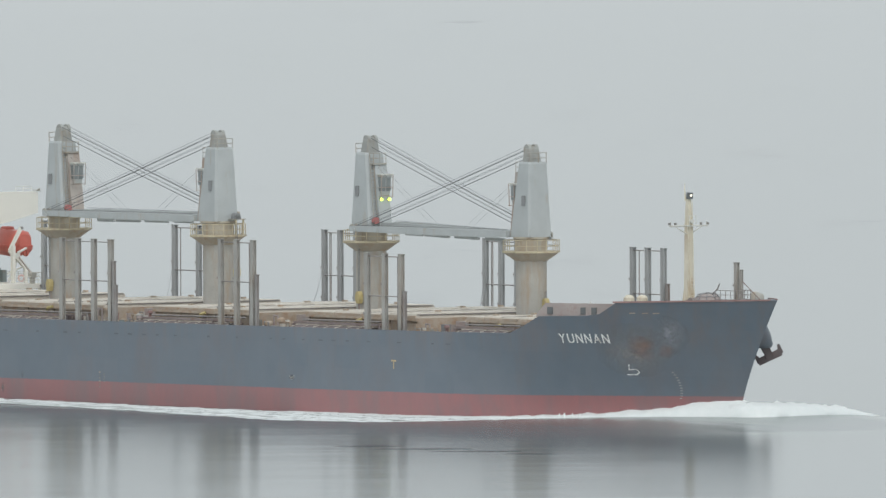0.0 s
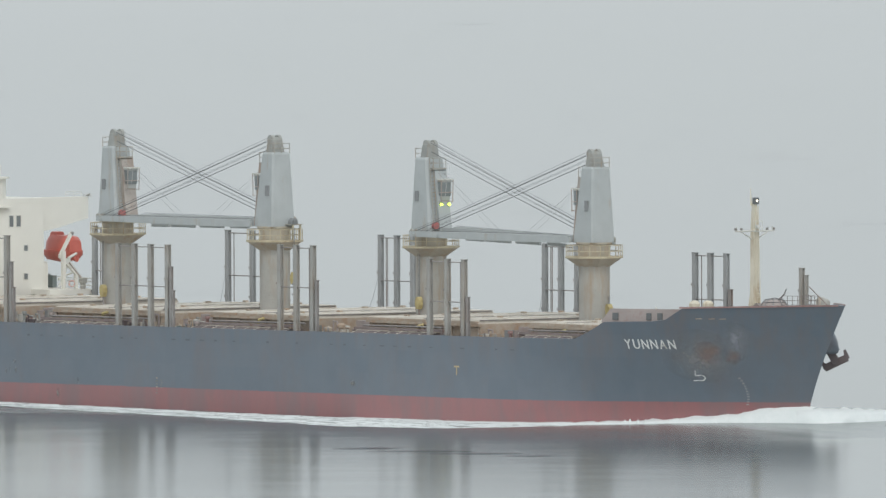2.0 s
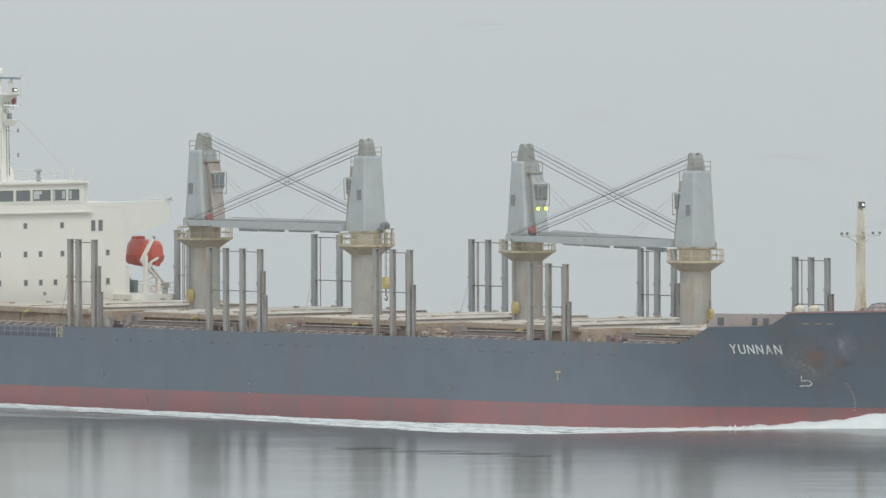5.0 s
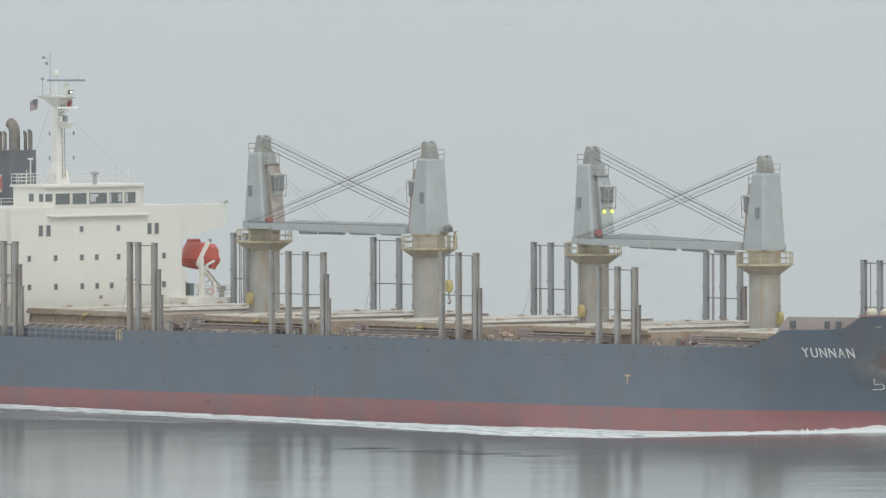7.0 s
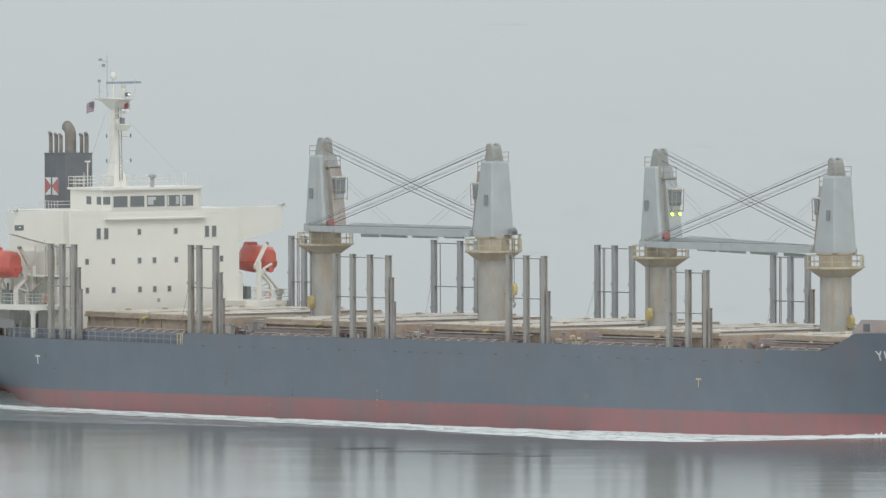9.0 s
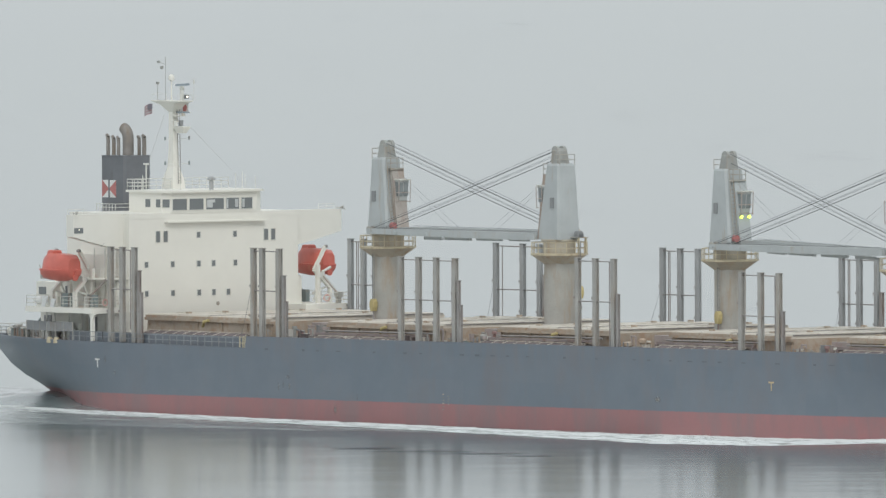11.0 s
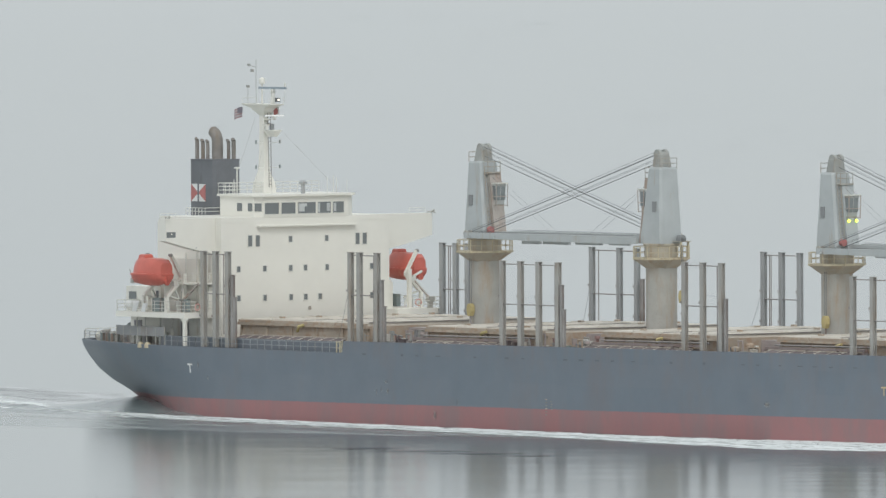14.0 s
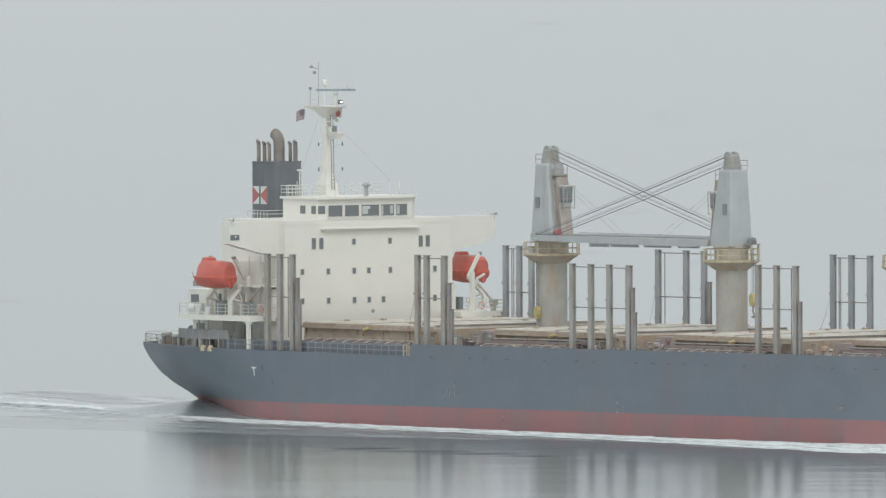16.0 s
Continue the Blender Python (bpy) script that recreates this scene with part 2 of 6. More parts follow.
M_CASING = paint("rusty_casing", (0.41, 0.375, 0.345), 0.6, 0.14, 0.9, (0.36, 0.26, 0.2))
M_VENT = paint("vent_grey", (0.26, 0.27, 0.275), 0.6, 0.12)
M_HEAD = paint("grimy_grey", (0.345, 0.355, 0.34), 0.6, 0.15, 0.6, (0.3, 0.26, 0.21))
M_PINK = paint("primer_pink", (0.4, 0.35, 0.335), 0.65, 0.15, 0.6, (0.34, 0.25, 0.23), streak=False)
M_CAP = paint("red_lead", (0.31, 0.2, 0.19), 0.65, 0.2, 0.4, (0.24, 0.15, 0.13))
M_BRIGHT = paint("scanner_white", (0.9, 0.9, 0.89), 0.4, 0.02)
# cab glass made paler in the colour to stand in for haze
M_HAZY_GLASS = paint("hazed_cab_glass", (0.26, 0.285, 0.29), 0.12, 0.2)
# pale tone for daylight seen through the wheelhouse panes
M_SEE_THROUGH = paint("window_blind", (0.5, 0.52, 0.52), 0.5, 0.1)
# ensign stripe colours, muted to stand in for haze
M_SCARLET = paint("flag_red", (0.36, 0.24, 0.25), 0.8, 0.1)
M_STRIPE = paint("flag_grey", (0.43, 0.41, 0.42), 0.8, 0.1)
M_LAMP = glow_material("work_light", (0.75, 1.0, 0.12), 2.6)
M_MASTLIGHT = glow_material("mast_light", (1.0, 0.93, 0.75), 2.0)


# ---- mesh helpers ----
def part(name, bm, material, parent, label=""):
    """Links a bmesh as one mesh object under a thing or a part."""
    me = bpy.data.meshes.new(name)
    bmesh.ops.recalc_face_normals(bm, faces=bm.faces)
    bm.to_mesh(me)
    bm.free()
    for m in (material if isinstance(material, (list, tuple)) else [material]):
        me.materials.append(m)
    ob = new(name, me)
    ob.parent = parent
    if label:
        tagged(ob, label)
    return ob


def thing(name, label, category, kind="", group=""):
    return tagged(new(name), label, category, group, kind)


def hexa(bm, a, b, mat=0):
    """A solid between two quads a and b."""
    va, vb = [bm.verts.new(p) for p in a], [bm.verts.new(p) for p in b]
    fs = [bm.faces.new(va[::-1]), bm.faces.new(vb)]
    for i in range(len(va)):
        j = (i + 1) % len(va)
        fs.append(bm.faces.new((va[i], va[j], vb[j], vb[i])))
    for f in fs:
        f.material_index = mat
    return bm


def box(bm, x0, x1, y0, y1, z0, z1, mat=0):
    return hexa(bm, [(x0, y0, z0), (x1, y0, z0), (x1, y1, z0), (x0, y1, z0)], [(x0, y0, z1), (x1, y0, z1), (x1, y1, z1), (x0, y1, z1)], mat)


def rod(bm, p, q, r0, r1=None, n=8, mat=0):
    """A round bar from p to q."""
    p, q = Vector(p), Vector(q)
    r1 = r0 if r1 is None else r1
    m = (q - p).to_track_quat("Z", "Y").to_matrix()
    ring = [Vector((math.cos(2 * math.pi * i / n), math.sin(2 * math.pi * i / n), 0)) for i in range(n)]
    return hexa(bm, [p + m @ (v * r0) for v in ring], [q + m @ (v * r1) for v in ring], mat)


def path_rod(bm, pts, r, n=6):
    for a, b in zip(pts, pts[1:]):
        rod(bm, a, b, r, n=n)
    return bm


def beam(bm, p, q, w, h, up=(0, 0, 1)):
    """A square bar from p to q."""
    p, q = Vector(p), Vector(q)
    d = (q - p).normalized()
    side = d.cross(Vector(up)).normalized() * (w / 2)
    top = side.cross(d).normalized() * (h / 2)
    quad = [-side - top, side - top, side + top, -side + top]
    return hexa(bm, [p + c for c in quad], [q + c for c in quad])


def loft(bm, rings, close=False, cap=True, mat=0):
    vs = [[bm.verts.new(p) for p in ring] for ring in rings]
    n = len(vs[0])
    for a, b in zip(vs, vs[1:]):
        for i in range(n if close else n - 1):
            j = (i + 1) % n
            f = bm.faces.new((a[i], a[j], b[j], b[i]))
            f.material_index = mat
    if cap and close:
        bm.faces.new(vs[0][::-1]).material_index = mat
        bm.faces.new(vs[-1]).material_index = mat
    return bm


def spin(bm, profile, x, y, n=20, mat=0):
    """A turned solid about the upright through (x, y); profile: radius, height."""
    rings = [[(x + r * math.cos(2 * math.pi * i / n), y + r * math.sin(2 * math.pi * i / n), z) for i in range(n)] for r, z in profile]
    return loft(bm, rings, True, True, mat)


B = bmesh.new


def smooth(ob, angle=40):
    me = ob.data
    for p in me.polygons:
        p.use_smooth = True
    me.set_sharp_from_angle(angle=radians(angle))
    return ob


# ---- the sea ----
def build_sea():
    bm = B()
    box(bm, -9000, 9000, -4000, 16000, -6.0, 0.0)
    tagged(part("water", bm, M_WATER, None), "calm grey sea mirroring the overcast sky", "sea", kind="structure")


build_sea()

# ---- the ship ----
ship = thing("cargo_ship", "navy and red bulk carrier with four deck cranes, under way", "ship")


def lerp_table(table, x):
    """Value at x in a table of (x, value), eased linearly."""
    if x <= table[0][0]:
        return table[0][1]
    for (a, u), (b, v) in zip(table, table[1:]):
        if x <= b:
            return u + (v - u) * (x - a) / (b - a)
    return table[-1][1]


SHEER = [(-90, 7.15), (-75, 7.0), (-40.9, 6.95), (-40.6, 8.1), (64.2, 8.7), (66.5, 10.4), (73.4, 10.55), (75.3, 11.9), (90, 12.25)]


def sheer(x):
    return lerp_table(SHEER, x)


def stem(z):
    return 83.6 + 6.6 * (max(z, 0.0) / 12.2) ** 1.35


def counter(x):
    """Height of the hull's bottom under the stern."""
    return lerp_table([(-90, 0.9), (-86, 0.3), (-80, -0.6), (-72, -1.8), (-66, -3.0), (-58, -8)], x)


ENTRY = 34.0


def half_beam(x, z):
    u = min(1.0, max(0.0, (stem(z) - x) / ENTRY))
    hb = 15.0 * math.sin(math.pi * u / 2)
    if x < -58:
        deck = lerp_table([(-90, 10.4), (-84, 12.7), (-76, 14.4), (-66, 15.0)], x)
        tuck = lerp_table([(-3, 11.0), (0, 8.4), (1, 7.4), (2, 5.8), (2.9, 4.0), (4.1, 2.2), (5.4, 0.95), (6.6, 0.1), (7.0, 0.0)], z)
        run = lerp_table([(-90, 1.0), (-84, 0.92), (-78, 0.6), (-72, 0.3), (-66, 0.09), (-60, 0.0)], x)
        hb = max(0.3, min(hb, deck - tuck * run))
    return hb


def hull_columns():
    """Lengthwise stations: plain x aft, parts of the entry forward."""
    xs = [-90, -89, -87.5, -86, -84, -82, -80, -78, -75, -72, -69, -66, -62, -58, -50, -41, -40.8, -40.6, -30, -20, -10, 0, 10, 20, 30, 40, 46]
    cols = [(None, x) for x in xs]
    us = [1 - i / 30 for i in range(31)]
    return cols + [(u, None) for u in us]


def column_x(col, z):
    return col[1] if col[0] is None else stem(z) - ENTRY * (col[0] ** 1.25)


def build_hull():
    n = 15
    for_sides = {}
    bm = B()
    for side in (-1, 1):
        rings = []
        for col in hull_columns():
            x_top = column_x(col, 10.5)
            for _ in range(6):
                x_top = column_x(col, sheer(x_top))
            top = sheer(x_top)
            lo = max(counter(x_top), -3.0)
            ring = []
            for i in range(n + 1):
                z = lo + (top - lo) * i / n
                x = column_x(col, z)
                ring.append((x, side * half_beam(x, z), z))
            rings.append(ring)
        loft(bm, rings, cap=False)
        for_sides[side] = rings
    # bottom plating under the counter
    for k in range(13):
        vs = [bm.verts.new(p) for p in (for_sides[-1][k][0], for_sides[1][k][0], for_sides[1][k + 1][0], for_sides[-1][k + 1][0])]
        bm.faces.new(vs)
    # transom
    a, b = for_sides[-1][0], for_sides[1][0]
    for i in range(n):
        vs = [bm.verts.new(p) for p in (a[i], b[i], b[i + 1], a[i + 1])]
        bm.faces.new(vs)
    bmesh.ops.remove_doubles(bm, verts=bm.verts, dist=0.003)
    bm.verts.index_update()
    rim = [[v.index for v in e.verts] for e in bm.edges if len(e.link_faces) == 1]
    hull = part("hull", bm, M_HULL, ship, "navy topsides above red boot-topping, streaked and scuffed")
    solid = hull.modifiers.new("plate", "SOLIDIFY")
    solid.thickness, solid.offset = 0.12, -1
    smooth(hull, 50)
    keys = {tuple(sorted(k)) for k in rim}
    for e in hull.data.edges:
        if tuple(sorted(e.vertices)) in keys:
            e.use_edge_sharp = True
    return hull


hull = build_hull()


def deck_strip(name, x0, x1, z_of, steps, inset=0.18):
    bm = B()
    rings = []
    for i in range(steps + 1):
        x = x0 + (x1 - x0) * i / steps
        z = z_of(x)
        hb = max(0.05, half_beam(x, z) - inset)
        rings.append([(x, -hb, z), (x, hb, z), (x, hb, z - 0.15), (x, -hb, z - 0.15)])
    loft(bm, rings, True)
    return part(name, bm, M_DECK, ship)


deck_strip("main_deck", -89.8, 66.5, lambda x: 7.0 + 0.006 * max(x, -40), 60)
deck_strip("forecastle_deck", 66.5, 88.0, lambda x: 10.25 if x < 74.6 else 10.9, 28)
bm = B()
box(bm, 66.3, 66.5, -11.4, 11.4, 7.0, 10.25)
part("forecastle_bulkhead", bm, M_COLUMN, ship)

# ---- hatches ----
HOLDS = [(-63.2, -42.0), (-32.5, -13.2), (-4.2, 14.6), (23.6, 43.0), (52.0, 64.0)]


def build_hatch(x0, x1):
    z0 = 7.0 + 0.006 * max(x0, -40)
    top = (9.65 if x0 < -50 else 9.5) + 0.004 * (x0 + x1) / 2
    bm = B()
    for y in (-10.6, 10.35):
        box(bm, x0, x1, y, y + 0.25, z0, top)
    for x in (x0, x1 - 0.25):
        box(bm, x, x + 0.25, -10.35, 10.35, z0, top)
    coaming = part("hatch_coaming", bm, M_COAMING, ship, "rust-streaked hatch coaming with stiffening brackets")
    n = int((x1 - x0) / 4.2)
    for i in range(n + 1):
        x = x0 + 0.1 + (x1 - x0 - 0.3) * i / n
        bm = B()
        hexa(bm, [(x, -10.6, z0), (x + 0.12, -10.6, z0), (x + 0.12, -10.95, z0), (x, -10.95, z0)], [(x, -10.6, top - 0.25), (x + 0.12, -10.6, top - 0.25), (x + 0.12, -10.72, top - 0.25), (x, -10.72, top - 0.25)])
        part("bracket", bm, M_COAMING, coaming)
    bm = B()
    box(bm, x0 - 0.15, x1 + 0.15, -10.95, -10.6, top - 0.28, top)
    part("ledge", bm, M_COAMING, coaming)
    # four folding panels, each a shallow box with transverse ribs
    m = 4
    for i in range(m):
        a, b = x0 + (x1 - x0) * i / m + 0.05, x0 + (x1 - x0) * (i + 1) / m - 0.05
        bm = B()
        up = 0.34 + 0.08 * (i % 2)
        hexa(bm, [(a, -10.9, top), (b, -10.9, top), (b, 10.9, top), (a, 10.9, top)], [(a + 0.1, -10.7, top + up), (b - 0.1, -10.7, top + up), (b - 0.1, 10.7, top + up), (a + 0.1, 10.7, top + up)])
        cover = part("hatch_cover", bm, M_HATCH, ship, "weathered beige folding hatch cover panel")
        bm = B()
        box(bm, a + 0.02, b - 0.02, -10.96, -10.8, top - 0.02, top + 0.24)
        part("skirt", bm, M_COAMING, cover)
        for y in (-7.2, -2.4, 2.4, 7.2):
            bm = B()
            box(bm, a + 0.3, b - 0.3, y - 0.12, y + 0.12, top + up, top + up + 0.06)
            part("rib", bm, M_HATCH, cover)
        # thin dark bar that draws the gap line between two panels
        bm = B()
        box(bm, b - 0.05, b + 0.05, -10.6, 10.6, top + 0.3, top + 0.385)
        part("seal_bar", bm, M_BROWNPOST, cover)
        if i % 2 == 0:
            for y in (-9.4, -4.8, 4.8, 9.4):
                bm = B()
                box(bm, b - 0.3, b + 0.3, y - 0.16, y + 0.16, top + 0.34, top + 0.6)
                part("hinge", bm, M_COAMING, cover)


for a, b in HOLDS:
    build_hatch(a, b)


def build_lashing_frame(x0, x1):
    """A folded bar frame lying along the deck edge beside a hatch."""
    z = 7.88 + 0.006 * max(x0, -40)
    bm = B()
    for y, h in ((-13.4, 0.28), (-12.5, 0.64)):
        beam(bm, (x0, y, z + h), (x1, y, z + h), 0.05, 0.06)
    n = int((x1 - x0) / 1.7)
    for i in range(n + 1):
        x = x0 + (x1 - x0) * i / n
        beam(bm, (x, -13.4, z + 0.28), (x + 0.45, -12.5, z + 0.64), 0.045, 0.045)
        if i % 2 == 0:
            beam(bm, (x, -12.9, z - 0.9), (x, -12.9, z + 0.5), 0.1, 0.1, (1, 0, 0))
    frame_ob = part("lashing_frame", bm, M_HATCH, ship, "pale bar frame folded down along the deck edge")
    # solid plate added so that the gaps between the bars read dark
    bm = B()
    hexa(bm, [(x0, -13.38, z - 0.9), (x1, -13.38, z - 0.9), (x1, -12.5, z - 0.9), (x0, -12.5, z - 0.9)], [(x0, -13.38, z + 0.22), (x1, -13.38, z + 0.22), (x1, -12.5, z + 0.58), (x0, -12.5, z + 0.58)])
    part("trough", bm, M_TRAY, frame_ob, "dark brown plate under the bars")


for a, b in ((-60.5, -43.5), (-32.0, -17.0), (-4.5, 12.0), (24.0, 37.5), (53.5, 61.4)):
    build_lashing_frame(a, b)


def build_deck_girder(x0, x1):
    """A rust-brown ladder of bars along the waterway: top bar, short uprights and a low plate behind."""
    def up(x, d):
        return sheer(max(x, -40.5)) + d

    bm = B()
    beam(bm, (x0, -12.25, up(x0, 0.34)), (x1, -12.25, up(x1, 0.34)), 0.3, 0.24)
    girder = part("deck_girder", bm, M_GIRDER, ship, "rust-brown bar girder beside the hatch coaming")
    n = int((x1 - x0) / 2.2)
    for i in range(n + 1):
        x = x0 + 0.2 + (x1 - x0 - 0.4) * i / n
        bm = B()
        wide = 0.5 if i % 3 else 0.8
        beam(bm, (x, -12.25, up(x, -0.9)), (x, -12.25, up(x, 0.26)), wide, 0.2, (1, 0, 0))
        part("upright", bm, M_GIRDER, girder)
    bm = B()
    beam(bm, (x0, -11.9, up(x0, -0.3)), (x1, -11.9, up(x1, -0.3)), 0.1, 0.7)
    part("plate", bm, M_GIRDER, girder)
    bm = B()
    rod(bm, (x0 + 0.6, -11.6, up(x0, 0.62)), (x1, -11.6, up(x1, 0.62)), 0.09)
    part("pipe", bm, M_BROWNPOST, girder)


for a, b in ((-32.6, -14.0), (-4.0, 13.6), (23.4, 39.0), (52.2, 62.6)):
    build_deck_girder(a, b)


# ---- log stanchions along both sides ----
def build_post(x, y, top, broad=0.47, material=None, foot=7.0):
    """A tall H-section post with end plate and lugs."""
    bm = B()
    w, t = broad / 2, 0.07
    box(bm, x - w, x + w, y - w, y - w + t, foot, top)
    box(bm, x - w, x + w, y + w - t, y + w, foot, top)
    box(bm, x - 0.06, x + 0.06, y - w + t, y + w - t, foot, top)
    box(bm, x - w - 0.03, x - w, y - w, y + w, foot, top)
    post = part("stanchion", bm, material or M_POST, ship)
    bm = B()
    box(bm, x - w - 0.05, x + w + 0.04, y - w - 0.05, y + w + 0.05, top, top + 0.07)
    part("end_plate", bm, material or M_POST, post)
    for z in range(int(foot) + 3, int(top), 3):
        bm = B()
        box(bm, x - w - 0.13, x - w - 0.03, y - w - 0.06, y - w + 0.1, z, z + 0.22)
        part("lug", bm, M_BROWNPOST, post)
    return post


def build_rack(xs, y, top, stubs=(), drops=()):
    """A row of stanchions tied by two pipes, with hanging drop pipes and shorter rusty posts at its end."""
    for x in xs:
        # port posts take the haze-tinted copy
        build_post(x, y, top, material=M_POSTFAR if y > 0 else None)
    for z in (top - 0.25, top - (4.6 if y > 0 else 4.2)):
        bm = B()
        rod(bm, (xs[0], y, z), (xs[-1], y, z), 0.055)
        part("tie_pipe", bm, M_BROWNPOST, ship)
    for x in drops:
        bm = B()
        rod(bm, (x, y + 0.1, 8.3), (x, y + 0.1, top - 0.2), 0.055)
        part("drop_pipe", bm, M_BROWNPOST, ship)
    for x, h, broad in stubs:
        build_post(x, y, h, broad, M_BROWNPOST)


NEAR, OFF = -14.35, 14.35
build_rack((-64.37, -62.38, -60.33), NEAR, 16.5, ((-59.55, 14.2, 0.32), (-59.2, 12.0, 0.28)), (-61.2, -60.9))
build_rack((-40.2, -38.75, -35.9), NEAR, 16.85, ((-35.15, 14.2, 0.32), (-34.75, 11.6, 0.28)), (-40.75, -36.6))
build_rack((-15.64, -12.73, -9.82, -6.72), NEAR, 16.5, ((-6.15, 14.3, 0.3), (-5.8, 11.9, 0.26)), (-7.4, -7.15))
build_rack((13.33, 16.19, 19.14), NEAR, 16.95, ((19.8, 13.5, 0.3),), (18.3, 18.55))
build_rack((39.6, 42.7, 45.6), NEAR, 16.1, ((46.2, 12.4, 0.32),), (44.8, 45.05))
build_rack((-62.54, -60.36, -58.38), OFF, 16.8, ((-56.9, 14.0, 0.35),), (-61.7, -61.4))
build_rack((-38.11, -33.65, -30.83), OFF, 16.85, ((-30.0, 13.8, 0.36),), (-37.2,))
build_rack((-10.54, -7.66, -4.78), OFF, 16.9, (), (-9.75, -9.5))
build_rack((18.53, 21.36, 24.19), OFF, 16.6, ((24.9, 13.2, 0.36),), (19.4, 19.65))
build_rack((44.66, 47.3, 50.04), OFF, 16.25, ((50.7, 12.7, 0.36),), (45.6,))
build_post(69.0, 10.0, 15.3, 0.42, None, 10.2)
build_post(69.85, 10.0, 14.6, 0.25, None, 10.2)


for x, y, z, dx in ((-38.4, 14.35, 13.4, -1.6), (-10.8, 14.35, 13.2, -2.6), (18.3, 14.35, 12.9, -1.4), (44.4, 14.35, 13.0, -1.2), (-40.5, -14.35, 13.4, -1.8), (-7.0, -14.35, 15.8, 0.6)):
    bm = B()
    path_rod(bm, [(x, y, z), (x + dx * 0.45, y, z - 2.6), (x + dx, y, 8.2)], 0.018, 5)
    part("guy_wire", bm, M_ROPE, ship)


# ---- deck cranes: pedestal, slewing house, cab, jib and ropes; jib to local +x, its tip to the left ----
def build_crane():
    bm = B()
    spin(bm, [(1.55, 0.0), (1.55, 8.8), (1.5, 8.85)], 0, 0, 28)
    crane = part("deck_crane", bm, M_COLUMN, ship, "grey deck crane on a rust-stained pedestal, jib lowered")
    smooth(crane)
    bm = B()
    loft(bm, [[(r * math.cos(a), r * math.sin(a), z) for a in [math.pi / 8 + i * math.pi / 4 for i in range(8)]] for r, z in ((1.5, 8.1), (2.8, 9.0), (2.85, 9.02))], True)
    part("platform_bracket", bm, M_DRUM, crane)
    bm = B()
    loft(bm, [[(r * math.cos(a), r * math.sin(a), z) for a in [math.pi / 8 + i * math.pi / 4 for i in range(8)]] for r, z in ((2.85, 9.02), (2.95, 9.03), (2.95, 9.2), (1.5, 9.22))], True)
    part("platform", bm, M_YELLOW, crane, "faded yellow octagonal working platform")
    ring = [(2.85 * math.cos(a), 2.85 * math.sin(a)) for a in [math.pi / 8 + i * math.pi / 4 for i in range(8)]]
    for z in (9.72, 10.3):
        bm = B()
        hoop = []
        for i in range(9):
            x, y = ring[i % 8]
            hoop.append([(x * (1 + 0.014 * math.cos(a)), y * (1 + 0.014 * math.cos(a)), z + 0.04 * math.sin(a)) for a in [k * math.pi / 3 for k in range(6)]])
        loft(bm, hoop, True, False)
        bmesh.ops.remove_doubles(bm, verts=bm.verts, dist=0.001)
        part("guard_rail", bm, M_YELLOW, crane)
    for i in range(8):
        p, q = ring[i], ring[(i + 1) % 8]
        for k in (0, 0.5):
            x, y = p[0] + (q[0] - p[0]) * k, p[1] + (q[1] - p[1]) * k
            bm = B()
            rod(bm, (x, y, 9.15), (x, y, 10.33), 0.045, n=6)
            part("rail_post", bm, M_YELLOW, crane)
    bm = B()
    spin(bm, [(1.62, 9.0), (1.62, 10.35), (1.8, 10.4), (1.8, 10.6)], 0, 0, 28)
    smooth(part("slew_ring", bm, M_DRUM, crane))
    # tapering slewing house: upright back, sloping front
    bm = B()

    def section(z, x0, x1, w, c=0.22):
        return [(x0 + c, -w, z), (x1 - c, -w, z), (x1, -w + c, z), (x1, w - c, z), (x1 - c, w, z), (x0 + c, w, z), (x0, w - c, z), (x0, -w + c, z)]

    loft(bm, [section(10.6, -1.65, 1.75, 1.4), section(11.2, -1.65, 1.72, 1.4), section(17.9, -1.35, 0.75, 1.1), section(18.1, -1.25, 0.7, 1.0)], True)
    house = part("slewing_house", bm, M_GREY, crane, "tapered grey steel crane house with rust runs")
    bm = B()
    loft(bm, [section(18.1, -0.85, 0.55, 0.72, 0.1), section(19.35, -0.62, 0.4, 0.62, 0.1), section(19.62, -0.4, 0.2, 0.5, 0.1)], True)
    part("sheave_head", bm, M_HEAD, crane, "grimy dark grey sheave head")
    for y in (-0.42, 0.42):
        bm = B()
        rod(bm, (-0.05, y - 0.16, 19.35), (-0.05, y + 0.16, 19.35), 0.5, n=18)
        part("sheave", bm, M_HEAD, crane)
    # vent openings and door on the sides
    for y in (-1.33, 1.33):
        bm = B()
        box(bm, -0.85, -0.3, y - 0.06, y + 0.06, 13.7, 14.75)
        part("vent", bm, M_VENT, crane)
    # machinery platform and ladder on the front
    bm = B()
    box(bm, 0.7, 1.5, -0.75, 0.9, 16.9, 17.05)
    part("service_platform", bm, M_COLUMN, crane)
    bm = B()
    for p in ((1.45, -0.7), (1.45, 0.1), (1.45, 0.85), (0.8, -0.7)):
        rod(bm, (*p, 17.0), (*p, 18.1), 0.04, n=5)
    for z in (17.55, 18.05):
        path_rod(bm, [(0.8, -0.7, z), (1.45, -0.7, z), (1.45, 0.85, z)], 0.04, 5)
    part("service_rail", bm, M_COLUMN, crane)
    bm = B()
    for y in (-0.95, -0.5):
        rod(bm, (1.95, y, 10.6), (1.15, y, 17.6), 0.04, n=5)
    for i in range(18):
        z = 10.9 + i * 0.37
        x = 1.95 - 0.8 * (z - 10.6) / 7
